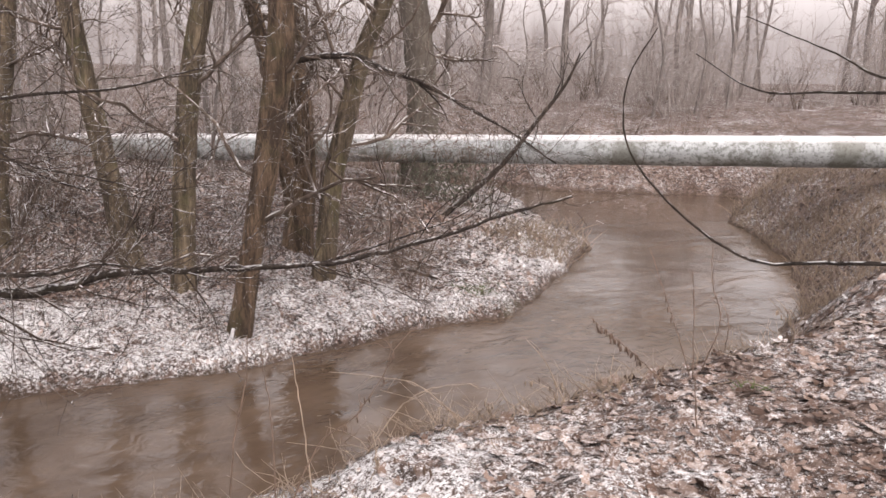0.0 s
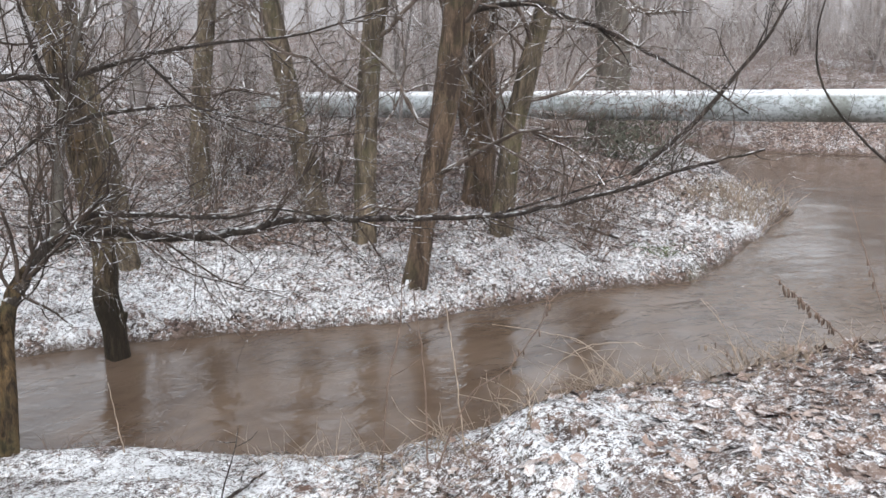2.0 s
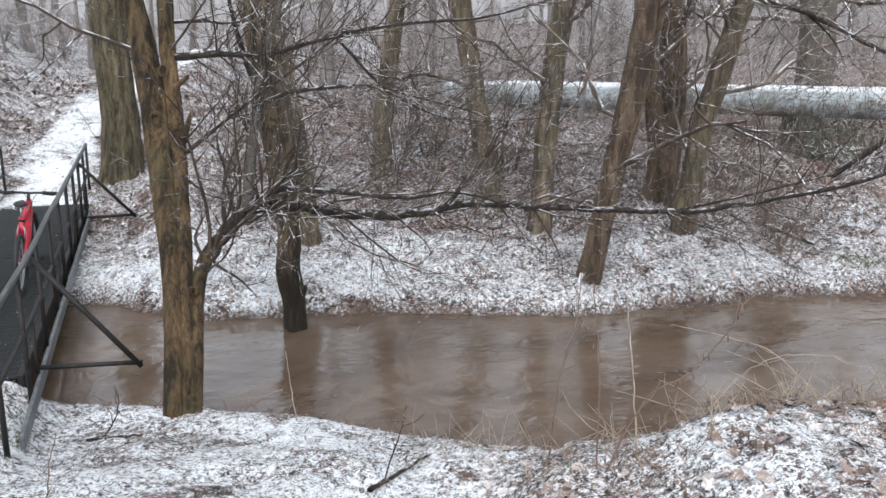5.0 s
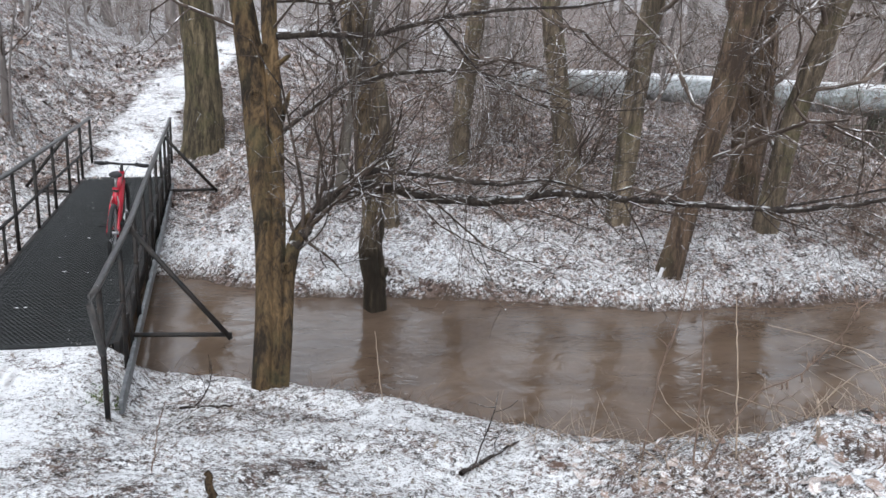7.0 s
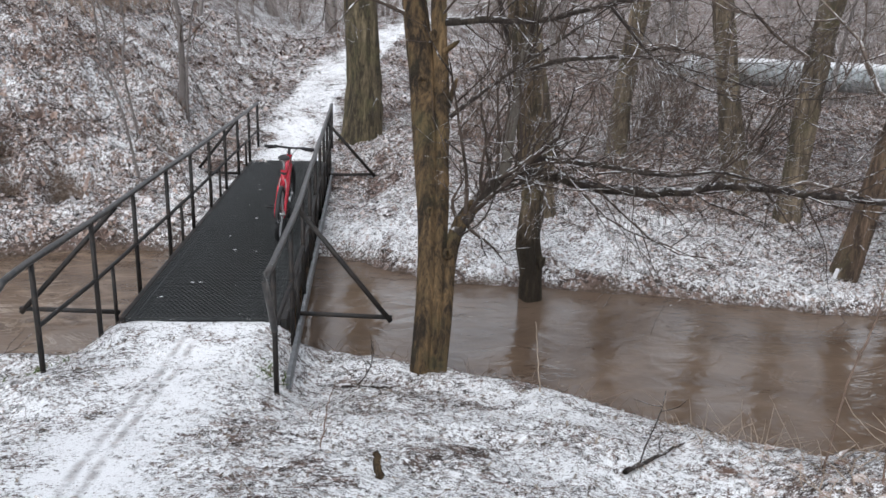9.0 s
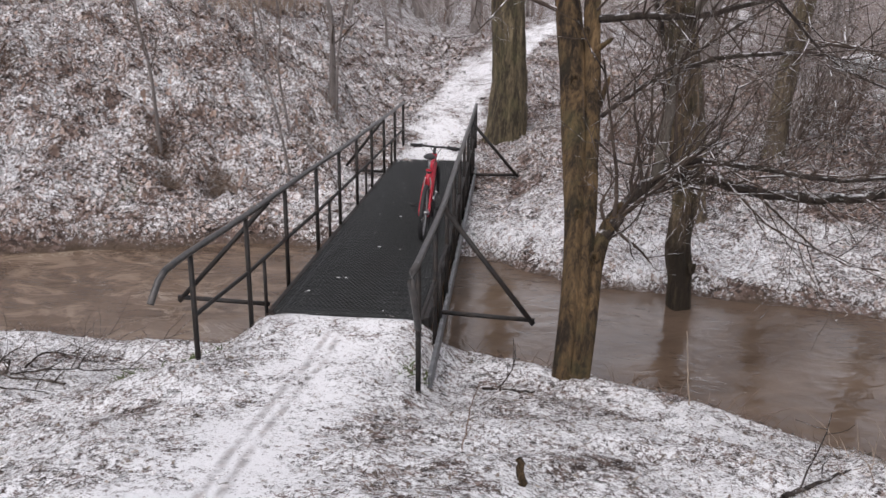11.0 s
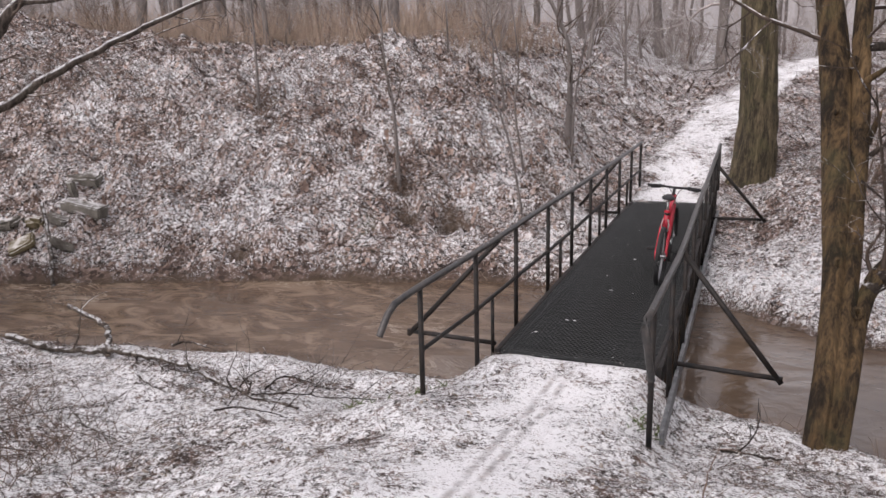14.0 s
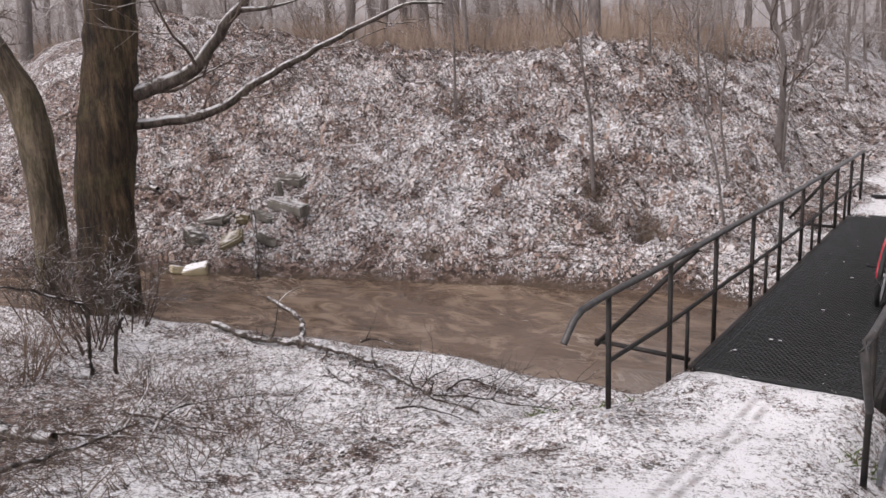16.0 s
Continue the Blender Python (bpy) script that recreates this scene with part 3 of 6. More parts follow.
RAIL_X = {-1: ((5.3, -2.6), (5.88, -2.565), (6.85, -2.48), (7.84, -2.435), (8.82, -2.385), (9.79, -2.36), (13.5, -2.3), (14.3, -2.285)),
          1: ((5.5, -0.965), (5.8, -0.945), (7.4, -0.925), (14.3, -1.1))}
RAIL_TOP = ((5.3, 0.875), (8.82, 0.885), (9.79, 0.855), (11.67, 0.82), (13.48, 0.785), (14.3, 0.785))


def eased_bar(a, b, w, h, ease=0.006):
    bm = bmesh.new()
    bar(bm, a, b, w, h)
    bmesh.ops.bevel(bm, geom=bm.edges[:], offset=ease, segments=1, affect="EDGES")
    return bm


def slat_mesh(half, teeth):
    """One bearing strip of the grating: thin, with a toothed upper edge."""
    verts, faces = [], []
    for i in range(2 * teeth + 1):
        x = -half + half * i / teeth
        z = 0.0 if i % 2 else -0.011
        verts += [(x, -0.005, -0.032), (x, -0.005, z), (x, 0.005, z), (x, 0.005, -0.032)]
    for i in range(2 * teeth):
        a, b = 4 * i, 4 * i + 4
        faces += [(a + 1, b + 1, b + 2, a + 2), (a, b, b + 1, a + 1), (a + 2, b + 2, b + 3, a + 3)]
    return mesh_of("slat", verts, faces, M_GRATE, False)


def build_bridge():
    y0, y1 = DECK_NEAR, DECK_FAR
    br = thing("footbridge", (-1.75, y0, 0), "dark steel footbridge with grated deck and tubular railings over the stream", "footbridge")

    def left(y):
        return -2.375 + (y - y0) * 0.012

    def right(y):
        return -1.03 - (y - y0) * 0.009

    # edge girders, cross beams and the tray under the grating
    part("girder", eased_bar((left(y0), y0, -0.09), (left(y1), y1, -0.09), 0.05, 0.17), M_STEEL, br)
    part("girder", eased_bar((right(y0), y0, -0.09), (right(y1), y1, -0.09), 0.05, 0.17), M_STEEL, br)
    part("side_channel", eased_bar((-0.885, 6.1, -0.13), (-1.03, y1, -0.1), 0.035, 0.12), M_GALV, br, "grey galvanised channel along the deck's outer side")
    for k in range(8):
        y = y0 + 0.1 + k * (y1 - y0 - 0.2) / 7
        part("cross_beam", eased_bar((left(y) + 0.04, y, -0.09), (right(y) - 0.04, y, -0.09), 0.06, 0.08), M_STEEL, br)
    part("tray", eased_bar((left(y0) + 0.63, y0 + 0.02, -0.046), (left(y1) + 0.58, y1 - 0.02, -0.046), 1.25, 0.012, 0.002), M_GRATE, br)
    for x, y in ((left(y0) + 0.1, 0), (right(y0) - 0.1, 0)):
        part("bearer_bar", eased_bar((x, y0, -0.022), (x + 0.06 * (1 if x < -1.8 else -0.6), y1, -0.022), 0.006, 0.026, 0.001), M_GRATE, br)
    n = 205
    slats = [slat_mesh(0.64, 30), slat_mesh(0.64, 31)]
    for i in range(n):
        y = y0 + (y1 - y0) * (i + 0.5) / n
        ob = under("slat", slats[i % 2], br)
        ob.matrix_basis = Matrix.Translation(((left(y) + right(y)) / 2, y, 0.002 * math.sin(1.7 * i))) @ Matrix.Diagonal(((right(y) - left(y) - 0.05) / 1.28, 1, 1, 1))
    # railings
    for side, line in RAIL_X.items():
        def at(y, z=None):
            top = float(np.interp(y, *zip(*RAIL_TOP)))
            h = top if z is None else z * top / 0.88 if z > 0 else z
            return Vector((float(np.interp(y, *zip(*line))), y, h))
        rail = under("railing", None, br, "dark painted steel railing")
        lead = [Vector((-2.63, 5.33, 0.69)), Vector((-2.6, 5.41, 0.82)), Vector((-2.575, 5.47, 0.875)), Vector((-2.57, 5.55, 0.88))] if side < 0 else [Vector((-0.93, 5.78, 0.42)), Vector((-0.95, 5.7, 0.66)), Vector((-0.965, 5.64, 0.82)), Vector((-0.96, 5.68, 0.86))]
        pts = lead + [at(y) for y in np.linspace(5.8, 14.3, 14)]
        under("handrail", strands_mesh("handrail", [(np.array([tuple(p) for p in pts]), np.full(len(pts), 0.0245))], 12, M_RAIL), rail)
        rod_part("end_cap", lead[0] + (lead[0] - lead[1]) * 0.02, lead[0], 0.0245, M_STEEL, rail, seg=12)
        mid = [at(y, 0.4) for y in POST_Y]
        under("mid_rail", strands_mesh("mid_rail", [(np.array([tuple(p) for p in mid]), np.full(len(mid), 0.0175))], 10, M_STEEL), rail)
        for k, y in enumerate(POST_Y):
            foot = -0.15
            if k in (0, 9):
                foot = ground_z(at(y).x, y) - 0.15
            rod_part("post", at(y, min(foot, -0.001)), at(y), 0.02, M_STEEL, rail)
        for y in (7.22, 9.31, 11.27, 13.17):
            rod_part("short_post", at(y, -0.14), at(y, 0.4), 0.016, M_STEEL, rail)
        for y, over, tip_z in ((7.3, 0.77, 0.0 if side < 0 else -0.06), (12.86, 0.66, -0.02)):
            root = at(y, -0.05)
            tip = root + Vector((over * side, 0.06 * side, 0)) if side < 0 else root + Vector((over, -0.06, 0))
            tip.z = tip_z
            rod_part("outrigger_beam", root, tip + (tip - root) * 0.05, 0.0205, M_STEEL, rail)
            top = at(y + (0.1 if y < 9 else -0.3), 0.86)
            rod_part("brace", top, tip + (tip - top) * 0.04, 0.0225, M_STEEL, rail)
    return br


build_bridge()


def snow_crumbs():
    """Small lumps of trodden snow on the deck."""
    rng = np.random.default_rng(12)
    k = Mat("trodden_snow")
    k.bump(k.noise(60, 3), 0.5, 0.01)
    snow = k.done(k.ramp(k.noise(30, 3), [(0.3, (0.5, 0.5, 0.5)), (0.7, SNOW)]), 0.8)
    vs, fs = [], []
    for i in range(20):
        y = 7.0 + 5.5 * rng.random() ** 1.4
        x = rng.uniform(-2.2, -1.2)
        w, a = rng.uniform(0.004, 0.016), rng.uniform(0, 6.28, 7)
        ring = np.linspace(0, 2 * np.pi, 8)[:-1]
        rr = w * rng.uniform(0.5, 1.2, 7)
        b = len(vs)
        vs += [(x + r * math.cos(q) * 1.5, y + r * math.sin(q), 0.001) for r, q in zip(rr, ring)] + [(x, y, 0.4 * w + 0.002)]
        fs += [(b + j, b + (j + 1) % 7, b + 7) for j in range(7)]
    tagged(new("snow_crumbs", mesh_of("snow_crumbs", vs, fs, snow)), "small crumbs of trodden snow on the bridge deck", "snow", kind="stuff")


snow_crumbs()


# ---- bicycle, leaning on the railing ----
def tube_part(name, pts, r, material, parent, label="", sides=10):
    p = np.array(pts, float)
    return under(name, strands_mesh(name, [(p, np.full(len(p), r) if np.isscalar(r) else np.array(r))], sides, material), parent, label)


def wheel(parent, y, r, turn=0.0):
    w = under("wheel", None, parent)
    a = np.linspace(0, 2 * np.pi, 41)
    for name, rad, thick, material in (("tyre", r - 0.026, 0.027, M_BLACK), ("rim", r - 0.052, 0.012, M_ALLOY)):
        p = np.stack([rad * np.cos(a) * -math.sin(turn), y + rad * np.cos(a) * math.cos(turn), r + rad * np.sin(a)], -1)
        under(name, strands_mesh(name, [(p, np.full(41, thick))], 9, material), w)
    bm = bmesh.new()
    rod(bm, (-0.05, y, r), (0.05, y, r), 0.02, 14)
    rod(bm, (-0.032, y, r), (-0.027, y, r), 0.034, 14)
    rod(bm, (0.027, y, r), (0.032, y, r), 0.034, 14)
    part("hub", bm, M_ALLOY, w)
    for k in range(28):
        b = k * math.pi / 14
        side = 0.03 if k % 2 else -0.03
        lag = b + (0.35 if k % 4 < 2 else -0.35)
        rr = r - 0.058
        p = np.array([(side, y + 0.03 * math.cos(lag), r + 0.03 * math.sin(lag)), (-rr * math.cos(b) * math.sin(turn), y + rr * math.cos(b) * math.cos(turn), r + rr * math.sin(b))])
        under("spoke", strands_mesh("spoke", [(p, np.array([0.0016, 0.0016]))], 3, M_ALLOY), w)
    return w


def build_bike():
    bk = new("bicycle")
    tagged(bk, "red mountain bicycle parked on the bridge deck, handlebar against the railing", "bicycle")
    r = 0.33
    wheel(bk, 0.0, r)
    wheel(bk, 1.05, r, 0.06)
    bb, seat_low, seat_top, head_top, head_low = (0, 0.42, 0.29), (0, 0.29, 0.62), (0, 0.245, 0.76), (0, 0.80, 0.88), (0, 0.85, 0.71)
    fr = under("frame", None, bk, "glossy red tubular frame")
    for name, a, b, w in (("top_tube", (0, 0.26, 0.72), (0, 0.81, 0.845), 0.034), ("down_tube", bb, (0, 0.84, 0.75), 0.042), ("seat_tube", bb, seat_top, 0.032),
                          ("head_tube", head_low, head_top, 0.031)):
        rod_part(name, a, b, w, M_RED, fr, seg=14)
    for s in (-1, 1):
        tube_part("chain_stay", [(s * 0.03, 0.41, 0.29), (s * 0.042, 0.3, 0.295), (s * 0.05, 0.0, r)], 0.0155, M_RED, fr)
        tube_part("seat_stay", [(s * 0.03, 0.27, 0.7), (s * 0.048, 0.2, 0.6), (s * 0.055, 0.0, r)], 0.0165, M_RED, fr)
        rod_part("dropout", (s * 0.05, -0.03, r - 0.03), (s * 0.05, 0.03, r + 0.02), 0.012, M_RED, fr)
        tube_part("fork_leg", [(s * 0.045, 0.855, 0.7), (s * 0.06, 0.885, 0.62), (s * 0.062, 1.0, 0.42), (s * 0.06, 1.05, r)], [0.024, 0.024, 0.019, 0.015], M_RED if s < 0 else M_BLACK, fr)
    bm = bmesh.new()
    bar(bm, (-0.075, 0.858, 0.705), (0.075, 0.858, 0.705), 0.035, 0.04)
    bmesh.ops.bevel(bm, geom=bm.edges[:], offset=0.008, segments=2, affect="EDGES")
    part("fork_crown", bm, M_BLACK, bk)
    rod_part("seat_post", (0, 0.25, 0.74), (0, 0.22, 0.93), 0.0135, M_ALLOY, bk)
    rod_part("seat_clamp", (0, 0.249, 0.748), (0, 0.245, 0.772), 0.032, M_BLACK, bk, seg=14)
    bm = bmesh.new()
    bmesh.ops.create_uvsphere(bm, u_segments=20, v_segments=12, radius=1, matrix=Matrix.Translation((0, 0.22, 0.955)) @ Matrix.Diagonal((0.076, 0.13, 0.036, 1)))
    for v in bm.verts:
        if v.co.y > 0.2:
            v.co.x *= 1 - 0.72 * min(1, (v.co.y - 0.2) / 0.12)
            v.co.y += 0.4 * (v.co.y - 0.2)
        if v.co.z > 0.955:
            v.co.z -= 0.35 * (v.co.z - 0.955) * (1 - min(1, abs(v.co.x) / 0.05))
        else:
            v.co.z = 0.955 + 0.6 * (v.co.z - 0.955)
    for f in bm.faces:
        f.smooth = True
    saddle = part("saddle", bm, M_BLACK, bk, "black padded saddle")
    for s in (-0.022, 0.022):
        tube_part("saddle_rail", [(s, 0.13, 0.94), (s, 0.18, 0.925), (s, 0.28, 0.925), (s * 0.5, 0.35, 0.945)], 0.004, M_ALLOY, saddle, sides=6)
    tube_part("stem", [(0, 0.80, 0.87), (0, 0.79, 0.92), (0, 0.835, 0.955)], 0.018, M_BLACK, bk)
    bar_pts = [(-0.3, 0.775, 0.967), (-0.2, 0.79, 0.969), (-0.1, 0.825, 0.962), (0, 0.84, 0.955), (0.1, 0.825, 0.962), (0.2, 0.79, 0.969), (0.3, 0.775, 0.967)]
    hb = tube_part("handlebar", spline(bar_pts, 25), 0.0135, M_BLACK, bk)
    for s in (-1, 1):
        rod_part("grip", (0.195 * s, 0.79, 0.969), (0.305 * s, 0.775, 0.967), 0.019, M_BLACK, hb, seg=12)
        rod_part("brake_clamp", (0.155 * s, 0.803, 0.967), (0.185 * s, 0.793, 0.969), 0.024, M_BLACK, hb, seg=12)
        tube_part("brake_lever", [(0.165 * s, 0.81, 0.96), (0.19 * s, 0.85, 0.937), (0.275 * s, 0.835, 0.932)], 0.007, M_BLACK, hb, sides=6)
        tube_part("cable", spline([(0.15 * s, 0.82, 0.957), (0.1 * s, 0.95, 0.945), (0.03 * s, 0.96, 0.86), (0.015 * s, 0.87, 0.76)], 13), 0.004, M_BLACK, hb, sides=5)
    cr = under("crankset", None, bk)
    bm = bmesh.new()
    rod(bm, (0.045, 0.42, 0.29), (0.05, 0.42, 0.29), 0.085, 28)
    rod(bm, (0.055, 0.42, 0.29), (0.06, 0.42, 0.29), 0.07, 28)
    part("chainring", bm, M_BLACK, cr)
    for s, dy, dz in ((1, 0.155, -0.05), (-1, -0.155, 0.05)):
        rod_part("crank_arm", (0.07 * s, 0.42, 0.29), (0.085 * s, 0.42 + dy, 0.29 + dz), 0.011, M_BLACK, cr)
        bm = bmesh.new()
        for e in (-0.035, 0.035):
            bar(bm, (0.09 * s, 0.42 + dy + e, 0.29 + dz), (0.185 * s, 0.42 + dy + e, 0.29 + dz), 0.014, 0.022)
        for e in (0.095, 0.18):
            bar(bm, (e * s, 0.42 + dy - 0.035, 0.29 + dz), (e * s, 0.42 + dy + 0.035, 0.29 + dz), 0.01, 0.02)
        rod(bm, (0.085 * s, 0.42 + dy, 0.29 + dz), (0.18 * s, 0.42 + dy, 0.29 + dz), 0.01, 8)
        part("pedal", bm, M_BLACK, cr)
    chain = [(0.05, 0.42 + 0.085 * math.cos(a), 0.29 + 0.085 * math.sin(a)) for a in np.linspace(-1.6, 1.6, 9)]
    chain += [(0.05, 0.035 * math.cos(a), r + 0.035 * math.sin(a)) for a in np.linspace(1.6, 4.7, 7)]
    chain.append(chain[0])
    tube_part("chain", chain, 0.005, M_BLACK, bk, sides=4)
    bm = bmesh.new()
    for k in range(6):
        rod(bm, (0.04 + 0.004 * k, 0, r), (0.0425 + 0.004 * k, 0, r), 0.05 - 0.005 * k, 20)
    part("cassette", bm, M_ALLOY, bk)
    tube_part("derailleur", [(0.066, 0.0, r - 0.02), (0.064, 0.02, r - 0.1), (0.054, 0.05, r - 0.18)], [0.012, 0.014, 0.009], M_BLACK, bk, sides=8)
    for s in (-1, 1):
        tube_part("brake_arm", [(0.03 * s, 0.15, 0.58), (0.04 * s, 0.15, 0.66), (0.025 * s, 0.16, 0.72)], 0.007, M_ALLOY, bk, sides=6)
    bm = bmesh.new()
    bar(bm, (-0.03, 0.195, 0.80), (0.03, 0.195, 0.80), 0.012, 0.03)
    part("reflector", bm, M_RED, bk, "small red rear reflector")
    bk.matrix_basis = pose(-1.345, 9.28, 0.004, 0, 0, 0.5) @ pose(0, 0, 0, 0, 3.8, 0) @ Matrix.Scale(0.92, 4)


build_bike()


# ---- pipeline ----
def build_pipe():
    a, b = Vector((7.15, 21.53, 0.845)), Vector((20.4, 1.4, 1.92))
    d = (b - a).normalized()
    pipe = thing("pipeline", (a + b) / 2 - Vector((0, 0, 0.3)), "thick grey metal-clad heating pipe with snow along its top", "pipe")
    total = (b - a).length
    drop = [a + d * 0.05, a - d * 0.25 - Vector((0, 0, 0.08)), a - d * 0.5 - Vector((0, 0, 0.4)), a - d * 0.55 - Vector((0, 0, 1.3))]
    under("elbow", strands_mesh("elbow", [(spline([tuple(p) for p in drop], 14), np.full(14, 0.3))], 32, M_PIPE), pipe, "bend where the pipe goes down into the ground")
    step = 2.0
    k = 0
    u = 0.0
    while u < total - 0.1:
        e = min(u + step, total)
        p, q = a + d * u, a + d * e
        t = np.linspace(0, 1, 9)
        pts = np.array([tuple(p.lerp(q, float(s))) for s in t])
        rad = 0.30 + 0.006 * np.array([1, 0, 0.4, -0.3, 0.3, -0.2, 0.2, 0, 0.8])
        under("cladding_section", strands_mesh("cladding_section", [(pts, rad)], 40, M_PIPE), pipe)
        ring = np.array([tuple(q - d * 0.03), tuple(q + d * 0.03)])
        under("band", strands_mesh("band", [(ring, np.full(2, 0.311))], 40, M_PIPE), pipe)
        u, k = e, k + 1
    for s in (0.117, 0.756):
        c = a.lerp(b, s)
        bm = bmesh.new()
        g = ground_z(c.x, c.y)
        bar(bm, (c.x, c.y, g - 0.3), (c.x, c.y, max(c.z - 0.27, g + 0.15)), 0.4, 0.3)
        bmesh.ops.bevel(bm, geom=bm.edges[:], offset=0.02, segments=1, affect="EDGES")
        part("support_block", bm, M_CONCRETE, pipe, "concrete pipe support")


build_pipe()


def climber_on_pipe():
    """Ragged ivy and dead climber that hang over the pipe and fill the space below it."""
    rng = np.random.default_rng(55)
    a, b = Vector((5.0, 24.8, 0.67)), Vector((20.4, 1.4, 1.92))
    over, below = [], []
    for k in range(420):
        c = a.lerp(b, float(rng.normal(0.485, 0.035)))
        ang = rng.uniform(-0.6, 2.6)
        n = np.array([-0.83 * math.cos(ang), -0.55 * math.cos(ang), math.sin(ang)])
        q = np.array(c) + n * 0.31
        w = rng.normal(0, 0.5, 3) + (0, 0, -0.5)
        h = rng.uniform(0.05, 0.22)
        over.append((np.array([q - n * 0.02, q + n * 0.03 + w * h * 0.3, q + n * 0.03 + w * h * 0.7, q + w * h]), np.array([0.006, 0.008, 0.006, 0.002])))
    for k in range(600):
        c = a.lerp(b, float(rng.normal(0.47, 0.018)))
        x, y = c.x + rng.normal(0, 0.2), c.y + rng.normal(0, 0.2)
        z = ground_z(12.2, 13.8) + (c.z - 0.1) * rng.random() ** 0.8
        w = rng.normal(0, 1, 3) * (1, 1, 0.6) - (0, 0, 0.3)
        h = rng.uniform(0.06, 0.2)
        q = np.array((x, y, z))
        below.append((np.array([q, q + w * h * 0.3, q + w * h * 0.6 - (0, 0, 0.02), q + w * h - (0, 0, 0.06)]), np.array([0.004, 0.014, 0.012, 0.002])))
    tagged(new("climber", strands_mesh("climber", over, 3, M_WEED)), "withered brown climber clinging to the pipe", "climber", kind="stuff")
    tagged(new("ivy", strands_mesh("ivy", below, 3, M_IVY)), "dull green ivy clump growing under the pipe", "ivy", kind="stuff")


climber_on_pipe()

# ---- trees ----
def unit(v):
    return v / (np.linalg.norm(v) + 1e-9)


def grow(rng, start, way, length, r, depth, out, rise=0.15, kids=5, wander=0.22):
    """A branch with its side branches: adds (points, radii) by depth to out."""
    n = 7 if depth >= 2 else 5 if depth == 1 else 4
    p, d, pts = np.array(start, float), unit(np.array(way, float)), []
    step = length / (n - 1)
    for k in range(n):
        pts.append(p)
        d = unit(d + rng.normal(0, wander, 3) + (0, 0, rise * 0.3))
        p = p + d * step
    rad = r * np.linspace(1, 0.3 if depth else 0.45, n)
    out.setdefault(depth, []).append((np.array(pts), rad))
    if depth == 0:
        return
    for k in range(kids):
        u = (0.2 + 0.78 * (k + rng.random()) / kids) * (n - 1)
        i = min(int(u), n - 2)
        q = pts[i] + (pts[i + 1] - pts[i]) * (u - i)
        ax = unit(pts[i + 1] - pts[i])
        side = unit(np.cross(ax, rng.normal(0, 1, 3)))
        a = radians(rng.uniform(32, 68))
        grow(rng, q, ax * math.cos(a) + side * math.sin(a), length * rng.uniform(0.35, 0.6), max(r * 0.45, 0.0022), depth - 1, out, rise, kids, wander)


def crown_part(strands, parent, name="crown", material=None):
    """All branches of a crown: thick ones with more sides."""
    vs, fs, base = [], [], 0
    for depth, some in strands.items():
        v, f = strand_arrays(some, 7 if depth >= 3 else 5 if depth == 2 else 3)
        vs.append(v)
        fs.append(f + base)
        base += len(v)
    return under(name, mesh_of(name, np.concatenate(vs), np.concatenate(fs), material or M_TWIG), parent)


def trunk_mesh(name, pts, radii, material, rng, sides=22, flare=0.35, lumps=0.085):
    """A trunk along a curve, with a flared foot and ridged bark."""
    n = max(20, int(9 * len(pts)))
    p = spline(pts, n)
    r = np.interp(np.linspace(0, len(radii) - 1, n), range(len(radii)), radii)
    h = np.linalg.norm(np.diff(p, axis=0, prepend=p[:1]), axis=1).cumsum()
    r = r * (1 + flare * np.exp(-h / 0.28))
    v, f = strand_arrays([(p, r)], sides)
    v = v.reshape(n, sides, 3)
    off = v - p[:, None]
    a = np.arange(sides) / sides * 9
    s = rng.uniform(0, 90)
    bumps = lattice(np.broadcast_to(a, (n, sides)) + s, (h * 1.3)[:, None] + 0 * a, 3) - 0.5 + 0.6 * (lattice(a * 2 + s + 0 * h[:, None], (h * 5)[:, None] + 0 * a, 4) - 0.5)
    bumps[:, 0] = bumps[:, -1]
    root = np.exp(-h / 0.22)[:, None] * 0.25 * np.cos(5 * 2 * np.pi * np.arange(sides) / sides + s)
    v = p[:, None] + off * (1 + 2 * lumps * bumps + flare * root)[..., None]
    return mesh_of(name, v.reshape(-1, 3), f, material)


